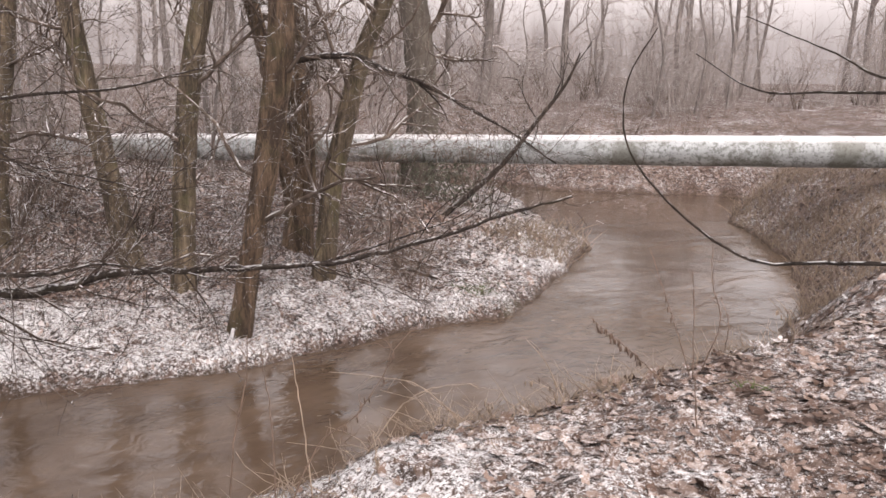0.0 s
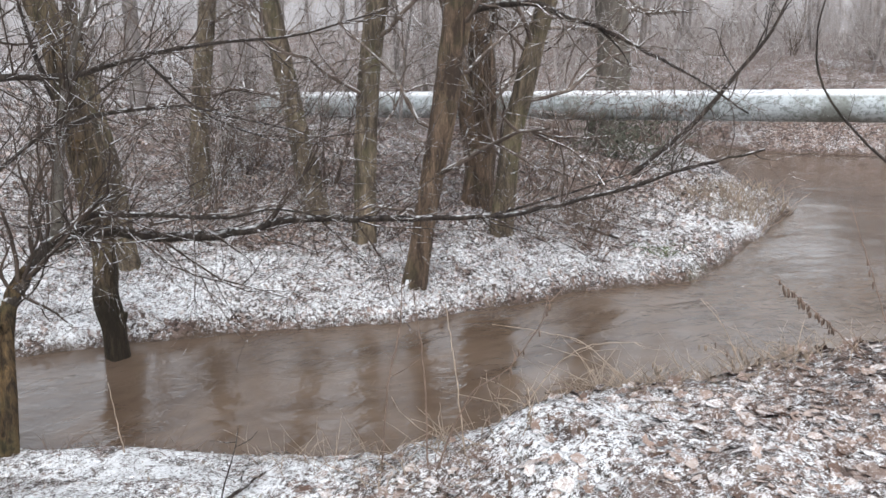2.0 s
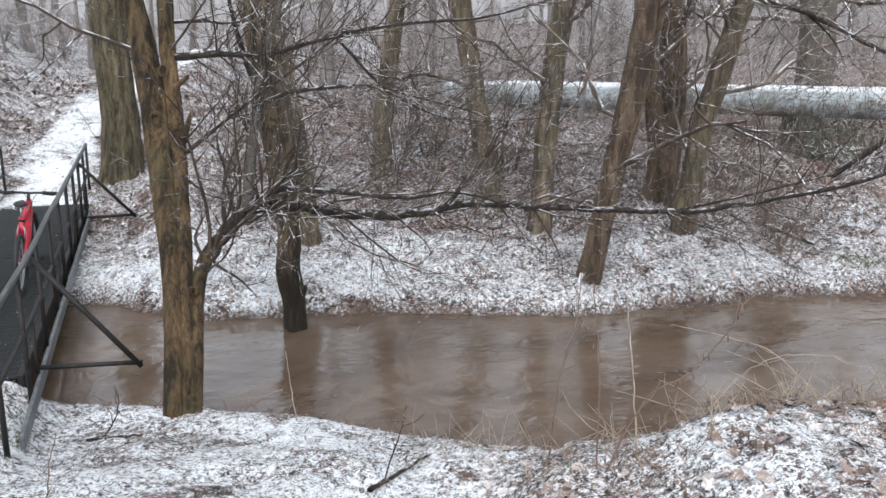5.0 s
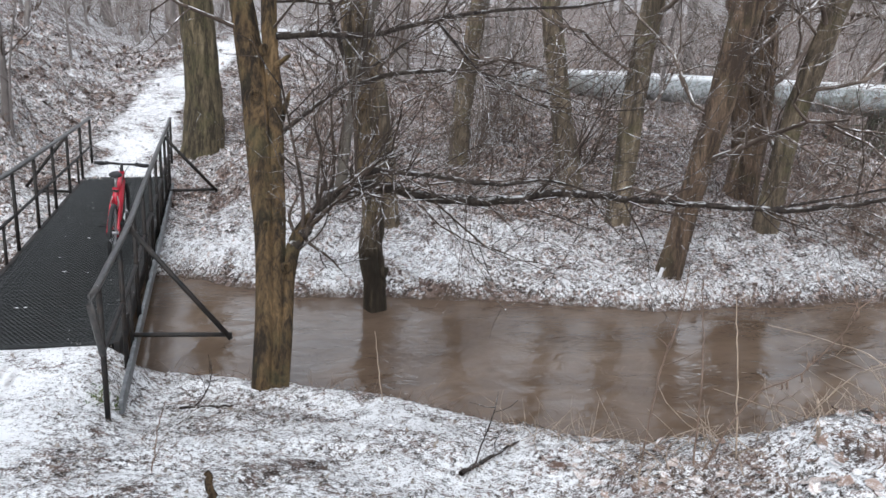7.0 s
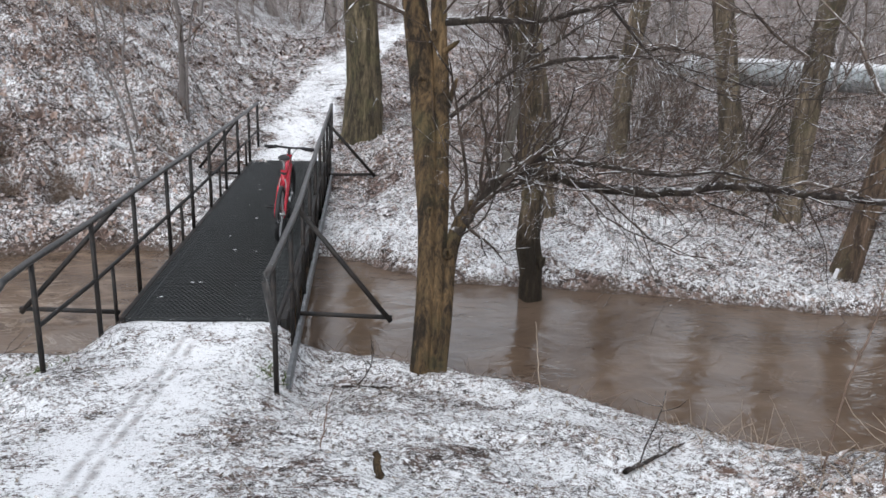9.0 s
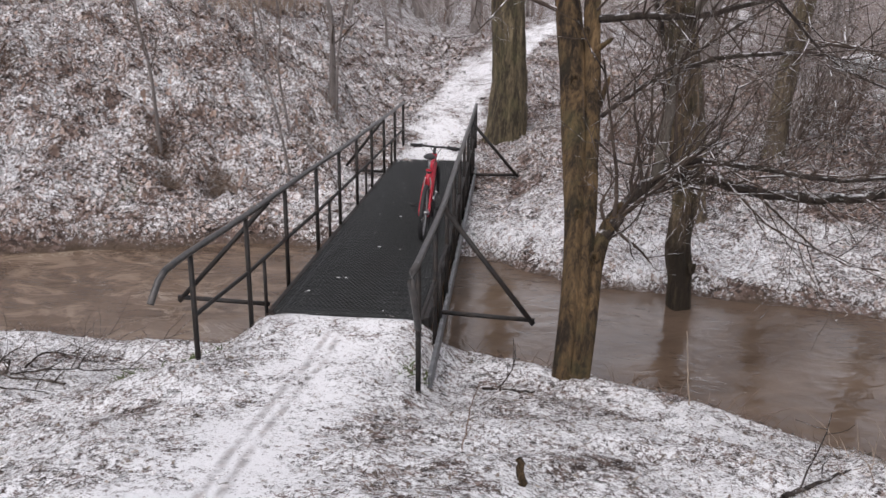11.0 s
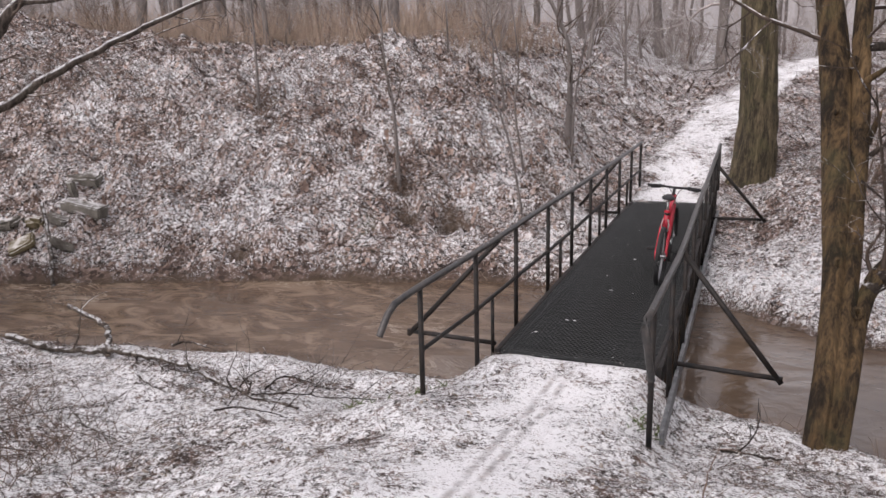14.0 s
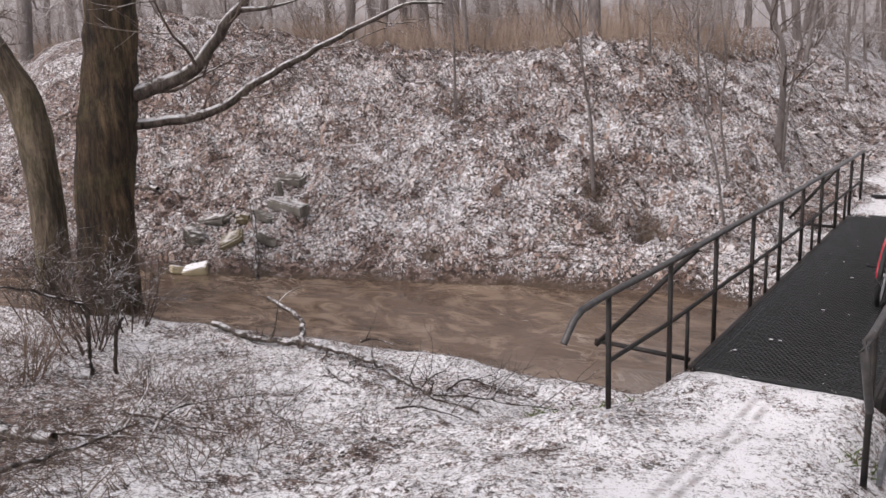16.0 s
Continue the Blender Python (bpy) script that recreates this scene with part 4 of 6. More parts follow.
def build_tree(seed, stems, material, label, branches=8, reach=2.2, low=1.2, limbs=(), depth=3, kids=5, group="", name="tree", top=7.0, boles=(), twig=None, limb_bark=None, shoots=0):
    """A bare tree. stems: (points, radii) lists; limbs: (points, radius, twigs) of branches with a known course."""
    rng = np.random.default_rng(seed)
    twig = twig or (M_TWIG_DARK if seed in (1, 2, 7, 14) else None)
    base = stems[0][0][0]
    tree = thing(name, tuple(base), label, "tree", group)
    out = {}
    for pts, radii in stems:
        pts, radii = [np.array(p, float) for p in pts], list(radii)
        # carry the stem on above the last known point
        d = unit(pts[-1] - pts[-2])
        while pts[-1][2] < base[2] + top:
            d = unit(d + (0, 0, 0.25) + rng.normal(0, 0.08, 3))
            pts.append(pts[-1] + d * 1.3)
            radii.append(radii[-1] * 0.8)
        pts[0] = pts[0] - np.array([0, 0, 0.25])
        under("trunk", trunk_mesh("trunk", pts, radii, material, rng, flare=0.08 if seed in (1, 2) else 0.3, lumps=0.2 if seed == 2 else 0.11), tree)
        line = spline(pts, 60)
        z0 = base[2] + low
        ok = [i for i in range(60) if line[i][2] > z0]
        for k in range(branches):
            i = ok[int(len(ok) * (k + rng.random()) / branches)]
            r = np.interp(i / 59, np.linspace(0, 1, len(radii)), radii)
            a = rng.uniform(0, 2 * np.pi)
            way = np.array([math.cos(a), math.sin(a), rng.uniform(0.1, 0.9)])
            grow(rng, line[i], way, reach * rng.uniform(0.5, 1.1), r * rng.uniform(0.15, 0.28), depth, out, kids=kids)
        for k in range(shoots):
            i = int(rng.integers(2, 36))
            a = rng.uniform(0, 2 * np.pi)
            r = np.interp(i / 59, np.linspace(0, 1, len(radii)), radii)
            grow(rng, line[i] + 0.8 * r * np.array([math.cos(a), math.sin(a), 0]), (math.cos(a), math.sin(a), rng.uniform(-0.2, 1.0)), rng.uniform(0.2, 0.6), 0.006, 1, out, kids=4, wander=0.3)
    for pts, radii in boles:
        under("bole", trunk_mesh("bole", pts, radii, material, rng, 16, 0.08, 0.07), tree)
    for pts, r, twigs, *bark in limbs:
        p = spline(pts, 5 * len(pts))
        p = p + rng.normal(0, 0.09 * r, p.shape)
        rad = r * np.linspace(1, 0.28, len(p)) ** 1.3
        under("limb", strands_mesh("limb", [(p, rad)], 9, bark[0] if bark else limb_bark or M_LIMB), tree, "smooth grey upright limb" if bark else "frosted grey limb" if limb_bark else "dark limb with snow along its upper side")
        for k in range(twigs):
            i = rng.integers(2, len(p) - 1)
            ax = unit(p[i] - p[i - 1])
            side = unit(np.cross(ax, rng.normal(0, 1, 3)))
            a = radians(rng.uniform(30, 70))
            grow(rng, p[i], ax * math.cos(a) + side * math.sin(a) + (0, 0, 0.1), rng.uniform(0.4, 1.5), max(0.3 * rad[i], 0.0055), 2, out, kids=4, wander=0.15)
    if out:
        crown_part(out, tree, "crown", twig)
    return tree


def knot(tree, at, way, r, material):
    """A ring of bark where a branch was lost, with a dark hollow."""
    m = Vector(way).to_track_quat("Z", "Y").to_matrix()
    a = np.linspace(0, 2 * np.pi, 15)
    rng = np.random.default_rng(int(abs(at[2]) * 100))
    p = np.array([tuple(Vector(at) + m @ Vector((r * math.cos(q), 1.25 * r * math.sin(q), 0))) for q in a])
    w = r * rng.uniform(0.42, 0.62, 15)
    w[-1] = w[0]
    k = under("knot", strands_mesh("knot", [(p, w)], 8, material), tree, "ringed branch scar")
    return k


def stub(tree, a, b, r, material):
    """The broken end of a lost branch."""
    rng = np.random.default_rng(int(100 * r + 1000 * abs(b[2])))
    p = spline([a, tuple((np.array(a) + b) / 2 + rng.normal(0, 0.008, 3)), b], 8)
    return under("stub", strands_mesh("stub", [(p, r * np.array([1.3, 1.1, 1, 0.95, 0.9, 0.8, 0.55, 0.08]))], 9, material), tree, "broken branch stub")


# the twin-stemmed tree on the near shore and its long limb over the water
twin = build_tree(1, [([(0.1, 6.69, -0.33), (0.155, 6.89, 0.26), (0.172, 7.14, 0.85), (0.152, 7.39, 1.41), (0.12, 7.64, 1.93), (0.052, 7.83, 2.52), (-0.038, 7.93, 3.14)], (0.078, 0.078, 0.09, 0.104, 0.11, 0.102, 0.096)),
               ([(0.185, 6.72, -0.33), (0.245, 6.9, 0.26), (0.28, 7.13, 0.85), (0.282, 7.32, 1.28), (0.278, 7.6, 1.93), (0.25, 7.76, 2.52), (0.262, 7.88, 3.14)], (0.068, 0.066, 0.066, 0.068, 0.07, 0.07, 0.068))],
           M_BARK_TAN, "twin-stemmed tan-barked tree leaning over the stream from the near shore", 6, 1.8, 2.4,
           boles=[([(0.265, 6.69, -0.55), (0.325, 6.85, 0.15), (0.355, 7.02, 0.55), (0.42, 7.12, 0.79), (0.53, 7.19, 0.94), (0.6, 7.205, 1.01)], (0.06, 0.057, 0.058, 0.063, 0.06, 0.05))],
           limbs=[([(0.45, 7.05, 0.75), (0.62, 6.9, 0.95), (0.7, 6.8, 1.3), (0.68, 6.75, 1.7)], 0.010, 4),
                  ([(0.3, 7.3, 1.5), (0.55, 7.1, 1.35), (0.85, 6.9, 1.4), (1.1, 6.8, 1.25)], 0.010, 4),
                  ([(0.4, 7.1, 0.75), (0.5, 7.17, 0.89), (0.64, 7.22, 1.05), (0.8, 7.23, 1.2), (1.14, 7.2, 1.245), (1.66, 7.23, 1.12), (2.3, 7.19, 1.11), (2.76, 7.16, 1.18), (3.6, 7.04, 1.12), (4.61, 6.62, 1.13), (5.44, 6.15, 1.35), (6.19, 5.75, 1.61), (6.73, 5.47, 1.76)], 0.068, 64),
                  ([(0.8, 7.23, 1.22), (1.05, 7.11, 1.38), (1.44, 6.96, 1.39), (2.0, 6.75, 1.35), (2.44, 6.63, 1.4), (2.89, 6.48, 1.28)], 0.035, 22),
                  ([(0.8, 7.23, 1.18), (0.87, 7.32, 1.7), (0.96, 7.42, 2.24), (1.09, 7.4, 2.69), (1.26, 7.39, 3.13), (1.5, 7.3, 3.8)], 0.05, 6, M_BARK_SMOOTH),
                  ([(0.31, 7.69, 2.43), (0.68, 7.53, 2.46), (1.07, 7.31, 2.48), (1.55, 7.14, 2.62), (2.01, 6.95, 2.71), (2.68, 6.66, 2.79), (3.27, 6.32, 2.98)], 0.034, 28),
                  ([(0.95, 7.4, 2.06), (1.25, 7.19, 2.18), (1.79, 6.9, 2.24), (2.14, 6.61, 2.16), (2.6, 6.4, 2.05)], 0.024, 16),
                  ([(1.55, 7.14, 2.62), (1.95, 6.97, 2.19), (2.4, 6.74, 1.98), (2.81, 6.51, 1.92)], 0.015, 14),
                  ([(0.35, 7.44, 1.67), (0.72, 7.33, 1.98), (1.13, 7.2, 2.29), (1.53, 7.05, 2.6), (1.83, 6.89, 2.86)], 0.02, 12),
                  ([(4.52, 6.67, 1.13), (5.36, 6.46, 1.33), (5.98, 6.22, 1.56), (6.41, 5.95, 1.96)], 0.014, 10)])
knot(twin, (0.125, 7.53, 1.93), (0, -1, 0.1), 0.042, M_BARK_TAN)
knot(twin, (0.2, 7.56, 2.32), (0.5, -1, 0.1), 0.03, M_BARK_TAN)
knot(twin, (0.33, 6.955, 0.62), (0.3, -1, 0.1), 0.028, M_BARK_TAN)
knot(twin, (0.185, 7.07, 0.95), (0.1, -1, 0.1), 0.022, M_BARK_TAN)
leaner = build_tree(2, [([(1.365, 8.78, -0.5), (1.34, 8.78, -0.1), (1.3, 8.78, 0.22), (1.31, 8.77, 0.6), (1.27, 8.77, 1.0), (1.19, 8.78, 1.85), (1.09, 8.79, 2.61), (0.94, 8.8, 3.19)], (0.125, 0.118, 0.128, 0.11, 0.122, 0.138, 0.14, 0.13))],
           M_BARK_PALE, "leaning tan-barked tree standing in the edge of the water", 4, 1.8, 2.6,
           limbs=[([(1.2, 8.78, 1.7), (0.95, 8.9, 2.4), (0.75, 9.0, 3.3)], 0.05, 3)])
knot(leaner, (1.16, 8.645, 1.75), (-0.1, -1, 0.2), 0.04, M_BARK_TAN)
knot(leaner, (1.25, 8.66, 2.0), (0.3, -1, 0.2), 0.03, M_BARK_TAN)
knot(leaner, (1.21, 8.7, 0.24), (-0.8, -0.5, 0.2), 0.045, M_BARK_PALE)
knot(leaner, (1.43, 8.7, -0.02), (0.8, -0.5, 0.1), 0.04, M_BARK_PALE)
stub(leaner, (1.41, 8.74, -0.12), (1.47, 8.69, 0.05), 0.03, M_BARK_PALE)
stub(leaner, (1.24, 8.74, 0.12), (1.17, 8.69, 0.27), 0.028, M_BARK_PALE)
stub(twin, (0.3, 7.55, 2.2), (0.41, 7.4, 2.3), 0.022, M_BARK_TAN)
stub(twin, (0.33, 7.5, 1.75), (0.4, 7.42, 2.0), 0.025, M_BARK_TAN)
build_tree(3, [([(1.83, 10.7, -0.02), (1.74, 10.72, 0.96), (1.6, 10.76, 1.91), (1.45, 10.79, 2.69)], (0.12, 0.10, 0.09, 0.085))], M_BARK_GREY, "slender grey-brown tree on the snowy spit", 6, 2.0, 1.4)
build_tree(4, [([(-0.64, 14.8, 0.32), (-0.59, 14.8, 1.33), (-0.66, 14.8, 2.49)], (0.31, 0.27, 0.255))], M_BARK_OLIVE, "large olive-barked tree beside the snowy footpath", 9, 3.0, 3.2, top=10)
build_tree(5, [([(4.55, 11.38, 0.23), (4.27, 11.49, 1.53), (4.09, 11.55, 2.57), (3.9, 11.61, 3.77)], (0.17, 0.15, 0.14, 0.13))], M_BARK_GREY, "grey-brown tree leaning back on the spit", 13, 2.4, 1.2)
build_tree(6, [([(4.84, 10.49, 0.05), (4.88, 10.47, 1.38), (4.98, 10.43, 2.61), (5.17, 10.34, 3.8)], (0.15, 0.14, 0.135, 0.13))], M_BARK_GREY, "straight grey-brown tree on the spit", 13, 2.2, 1.2)
build_tree(7, [([(4.78, 8.94, -0.21), (4.93, 8.86, 0.63), (5.1, 8.76, 1.77), (5.24, 8.69, 2.75), (5.3, 8.65, 3.75)], (0.14, 0.13, 0.145, 0.16, 0.16))],
           M_BARK_RUST, "rusty brown tree leaning over the spit's shore, shaggy with shoots", 12, 2.2, 0.6, twig=M_TWIG, shoots=60,
           limbs=[([(5.22, 8.92, 2.97), (5.75, 8.03, 3.1), (5.97, 7.63, 2.95), (6.12, 7.27, 2.86), (6.38, 6.8, 2.62), (6.63, 6.3, 2.36), (6.91, 5.86, 2.05)], 0.045, 12),
                  ([(6.12, 7.27, 2.86), (6.26, 7.03, 2.62), (6.31, 6.86, 2.37)], 0.018, 4)])
build_tree(8, [([(6.74, 10.06, 0.03), (6.84, 9.99, 1.14), (7.0, 9.88, 2.17), (7.22, 9.73, 3.18), (7.46, 9.55, 3.93)], (0.16, 0.145, 0.14, 0.13, 0.12))], M_BARK_GREY, "grey-barked tree leaning towards the bend of the stream", 12, 2.2, 0.6, shoots=45)
build_tree(9, [([(6.92, 11.04, 0.16), (7.0, 10.99, 1.42), (6.94, 11.03, 2.67), (6.81, 11.11, 3.95)], (0.24, 0.20, 0.19, 0.18)),
               ([(6.95, 11.04, 0.9), (6.7, 10.95, 1.6), (6.51, 11.01, 2.75), (6.25, 11.16, 3.91)], (0.14, 0.12, 0.11, 0.10))], M_BARK_RUST, "stout forked brown tree on the spit, shaggy with shoots", 10, 2.4, 1.2, shoots=60)
build_tree(10, [([(12.9, 15.48, 0.25), (12.97, 15.43, 2.25), (12.72, 15.63, 4.9)], (0.4, 0.36, 0.31))], M_BARK_SMOOTH, "stout grey tree standing behind the pipe", 12, 3.0, 1.6)
build_tree(11, [([(3.22, 12.92, 0.33), (3.29, 12.9, 1.66), (3.5, 12.86, 3.21)], (0.15, 0.13, 0.12))], M_BARK_GREY, "slim grey-brown tree behind the spit", 13, 2.2, 1.2)
build_tree(12, [([(-9.31, 6.62, -0.38), (-9.28, 6.84, 1.25), (-9.17, 7.01, 2.41), (-9.1, 7.09, 3.22)], (0.34, 0.33, 0.31, 0.29))],
           M_BARK_WET, "large ridged brown tree on the near shore with forking limbs", 5, 2.4, 3.6, top=9, limb_bark=M_LIMB_FROST,
           limbs=[([(-9.18, 6.99, 2.03), (-8.42, 7.47, 2.31), (-8.1, 7.69, 2.7), (-7.76, 7.9, 3.15), (-7.57, 8.1, 3.45), (-7.2, 8.4, 4.2)], 0.10, 6),
                  ([(-9.16, 7.01, 1.73), (-8.29, 7.62, 1.85), (-7.85, 7.95, 2.15), (-7.25, 8.39, 2.53), (-6.78, 8.66, 2.76), (-6.3, 8.9, 2.97), (-5.96, 9.13, 2.97)], 0.065, 7),
                  ([(-7.86, 7.8, 2.98), (-7.52, 8.0, 3.0), (-7.15, 8.21, 3.09)], 0.035, 3)])
build_tree(13, [([(-9.91, 6.43, -0.27), (-9.91, 6.42, 1.28), (-9.95, 6.36, 2.07), (-10.06, 6.17, 2.59), (-10.4, 6.03, 3.38)], (0.20, 0.19, 0.18, 0.17, 0.16))], M_BARK_GREY, "grey leaning tree beside the large shore tree", 5, 2.0, 2.6)
# a tree whose fine branches hang into the view over the near bank
build_tree(14, [([(6.6, 0.2, 0.9), (6.5, 0.2, 2.2), (6.4, 0.1, 4.0)], (0.16, 0.14, 0.12))], M_BARK_GREY, "bare tree on the leafy near bank with trailing branches", 4, 1.6, 3.8,
           limbs=[([(6.52, 0.2, 1.9), (5.4, 0.8, 2.15), (4.7, 1.49, 2.1), (4.55, 1.86, 2.05), (4.39, 2.17, 2.03), (4.2, 2.49, 2.24), (4.01, 2.75, 2.59), (3.99, 2.79, 2.96), (4.07, 2.67, 3.26)], 0.016, 0),
                  ([(6.5, 0.2, 2.5), (5.4, 0.9, 2.95), (4.66, 1.59, 2.96), (4.51, 1.95, 2.95), (4.36, 2.22, 2.95), (4.19, 2.5, 3.13)], 0.014, 0),
                  ([(6.48, 0.2, 2.7), (5.4, 0.9, 3.0), (4.66, 1.6, 3.02), (4.53, 1.9, 3.15), (4.32, 2.3, 3.33)], 0.014, 0)])


# the leaning dead trunk by the pipe
def fallen_trunk():
    rng = np.random.default_rng(31)
    t = thing("dead_tree", (11.45, 12.57, 0.1), "dark leaning dead trunk propped against the pipe", "dead tree")
    under("trunk", trunk_mesh("trunk", [(11.2, 12.8, -0.1), (12.08, 11.98, 1.02), (12.59, 11.46, 1.98), (12.93, 11.08, 2.7), (13.1, 10.9, 3.3)], (0.055, 0.05, 0.04, 0.03, 0.015), M_LIMB, rng, 10, 0), t)
    out = {}
    for k in range(6):
        grow(rng, (12.5 + 0.1 * k, 11.55 - 0.1 * k, 1.8 + 0.2 * k), rng.normal(0, 1, 3) + (0, 0, 0.8), 0.9, 0.02, 1, out, kids=4)
    crown_part(out, t, "crown", M_LIMB)


fallen_trunk()


# saplings on the hillside
def sapling(seed, pts, r, label="thin bare sapling on the leafy hillside"):
    rng = np.random.default_rng(seed)
    pts = [(pts[0][0], pts[0][1], ground_z(pts[0][0], pts[0][1]))] + list(pts[1:])
    s = thing("sapling", pts[0], label, "sapling", "saplings on the bank")
    pts = [np.array(p, float) for p in pts]
    pts.append(pts[-1] + (pts[-1] - pts[-2]) * 0.9)
    pts[0] = pts[0] - np.array([0, 0, 0.12])
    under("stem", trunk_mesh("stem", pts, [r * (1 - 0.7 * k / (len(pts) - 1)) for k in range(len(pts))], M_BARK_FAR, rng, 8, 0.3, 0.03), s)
    out = {}
    line = spline(pts, 30)
    for k in range(9):
        i = rng.integers(8, 29)
        a = rng.uniform(0, 2 * np.pi)
        grow(rng, line[i], (math.cos(a), math.sin(a), rng.uniform(0.4, 1.4)), rng.uniform(0.4, 1.0), r * 0.3, 1, out, kids=4)
    crown_part(out, s)
    return s


for k, (pts, r) in enumerate([
        ([(-5.25, 11.61, 0.56), (-5.29, 11.59, 1.45), (-5.39, 11.55, 2.2), (-5.42, 11.53, 3.07)], 0.04),
        ([(-7.81, 12.12, 1.49), (-7.8, 12.13, 2.31), (-7.82, 12.12, 3.23)], 0.035),
        ([(-3.52, 11.92, 0.13), (-3.68, 11.87, 0.94), (-3.87, 11.82, 1.67), (-3.92, 11.8, 2.51)], 0.028),
        ([(-3.48, 14.32, 0.7), (-3.44, 14.33, 1.47), (-3.48, 14.32, 2.29), (-3.77, 14.25, 3.02)], 0.08),
        ([(-3.84, 13.11, 0.61), (-3.98, 13.07, 1.41), (-3.93, 13.09, 2.03), (-4.03, 13.05, 3.02)], 0.025),
        ([(-5.94, 15.5, 2.05), (-5.95, 15.5, 2.55), (-5.97, 15.5, 3.1)], 0.03),
        ([(-3.68, 21.19, 1.02), (-3.71, 21.19, 1.79), (-3.73, 21.18, 2.6)], 0.045),
        ([(-4.64, 14.71, 1.34), (-4.7, 14.69, 1.9), (-4.86, 14.64, 2.6)], 0.025),
        ([(-3.35, 14.1, 0.6), (-3.3, 14.1, 1.5), (-3.1, 14.05, 2.6)], 0.03)]):
    sapling(40 + k, pts, 0.75 * r)


# the wood beyond: a few trees built once, then repeated
def far_tree(seed, h, r):
    rng = np.random.default_rng(seed)
    t = thing("far_tree", (0, 0, 0), "bare grey-brown tree in the misty wood", "tree", "trees of the wood beyond")
    top = np.array([rng.normal(0, 0.5), rng.normal(0, 0.5), h])
    pts = [(0, 0, -0.3), tuple(top * 0.35 + rng.normal(0, 0.12, 3)), tuple(top * 0.7 + rng.normal(0, 0.15, 3)), tuple(top)]
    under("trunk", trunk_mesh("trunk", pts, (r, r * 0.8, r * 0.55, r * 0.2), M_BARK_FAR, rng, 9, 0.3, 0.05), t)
    line = spline(pts, 40)
    out = {}
    for k in range(14):
        i = int(6 + 33 * (k + rng.random()) / 14)
        a = rng.uniform(0, 2 * np.pi)
        grow(rng, line[i], (math.cos(a), math.sin(a), rng.uniform(0.3, 1.3)), h * rng.uniform(0.14, 0.3), r * 0.28, 2, out, kids=5)
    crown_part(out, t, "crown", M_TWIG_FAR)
    return t


def shrub(seed, stems, h, material, label):
    rng = np.random.default_rng(seed)
    s = thing("shrub", (0, 0, 0), label, "shrub", "bare shrubs in the wood")
    out = {}
    for k in range(stems):
        a = rng.uniform(0, 2 * np.pi)
        grow(rng, (0.12 * math.cos(a), 0.12 * math.sin(a), -0.05), (0.5 * math.cos(a), 0.5 * math.sin(a), 1), h * rng.uniform(0.5, 1.1), 0.008 * h, 2, out, kids=5, wander=0.14)
    crown_part(out, s, "crown", material)
    return s


def brushwood():
    rng = np.random.default_rng(91)
    kinds = [shrub(80 + k, n, h, m, "tangled bare shrub of thin brown stems") for k, (n, h, m) in enumerate([(8, 1.2, M_TWIG), (7, 1.7, M_TWIG), (10, 0.9, M_WEED), (6, 2.4, M_TWIG_FAR), (9, 1.4, M_WEED), (8, 3.0, M_TWIG_FAR), (11, 0.8, M_TWIG_DARK), (9, 1.1, M_TWIG_DARK)])]
    used = set()
    spots = [(rng.uniform(2.2, 9.8), rng.uniform(10.4, 14.5), (0, 1, 1, 4)) for _ in range(7)]
    spots += [(rng.uniform(-0.5, 4), rng.uniform(11.5, 18), (0, 1, 2, 3)) for _ in range(6)]
    spots += [(rng.uniform(5, 40), rng.uniform(15, 40), (1, 3, 5, 5)) for _ in range(90)]
    spots += [(rng.uniform(4.5, 9.5), rng.uniform(8.9, 10.2), (0, 2, 4)) for _ in range(4)]
    spots += [(rng.uniform(-6, 6), rng.uniform(26, 46), (1, 3, 4, 5)) for _ in range(30)]
    spots += [(rng.uniform(-32, -5), rng.uniform(17, 30), (1, 3, 4, 5)) for _ in range(70)]
    spots += [(x, y, (6, 7)) for x, y in ((-8.3, 6.25), (-8.75, 6.1), (-9.2, 6.0), (-9.6, 5.9), (-8.0, 5.6), (-7.6, 5.2))]
    spots += [(x, y, (6, 2)) for x, y in ((-6.9, 4.2), (-7.3, 3.4))]
    for x, y, some in spots:
        z, s, far, path = (float(v[0]) for v in land(np.array([x]), np.array([y])))
        if s < 0.5 or path > 0:
            continue
        k = int(rng.choice(some))
        m = pose(x, y, z, 0, 0, rng.uniform(0, 360))
        if k in used:
            copy_thing(kinds[k], m)
        else:
            kinds[k].matrix_basis = m
            used.add(k)


brushwood()


def far_wood():
    rng = np.random.default_rng(77)
    kinds = [far_tree(60 + k, h, r) for k, (h, r) in enumerate([(8, 0.13), (10, 0.19), (7, 0.09), (9, 0.15), (5.5, 0.06), (4.5, 0.045)])]
    used = set()
    made = 0
    spots = []
    while made < 215:
        a, d = rng.uniform(-1.2, 1.15) if made < 190 else rng.uniform(-1.1, -0.3), rng.uniform(17 if made < 190 else 42, 75)
        x, y = -d * math.sin(a), d * math.cos(a)
        z, s, far, path = (float(v[0]) for v in land(np.array([x]), np.array([y])))
        if s < 1.5 or path > 0 or (x < -2.5 and s < 7) or (-4 < x < 3 and y < 30):
            continue
        if x > 4 and x < 14 and y < 16.5:
            continue
        if -1.15 < a < -0.62 and rng.random() < 0.3:
            continue
        if any((x - p) ** 2 + (y - q) ** 2 < 1.2 for p, q in spots):
            continue
        spots.append((x, y))
        k = int(rng.integers(0, 6))
        m = pose(x, y, z, 0, 0, rng.uniform(0, 360))
        if k not in used:
            kinds[k].matrix_basis = m
            used.add(k)
        else:
            copy_thing(kinds[k], m)
        made += 1


far_wood()

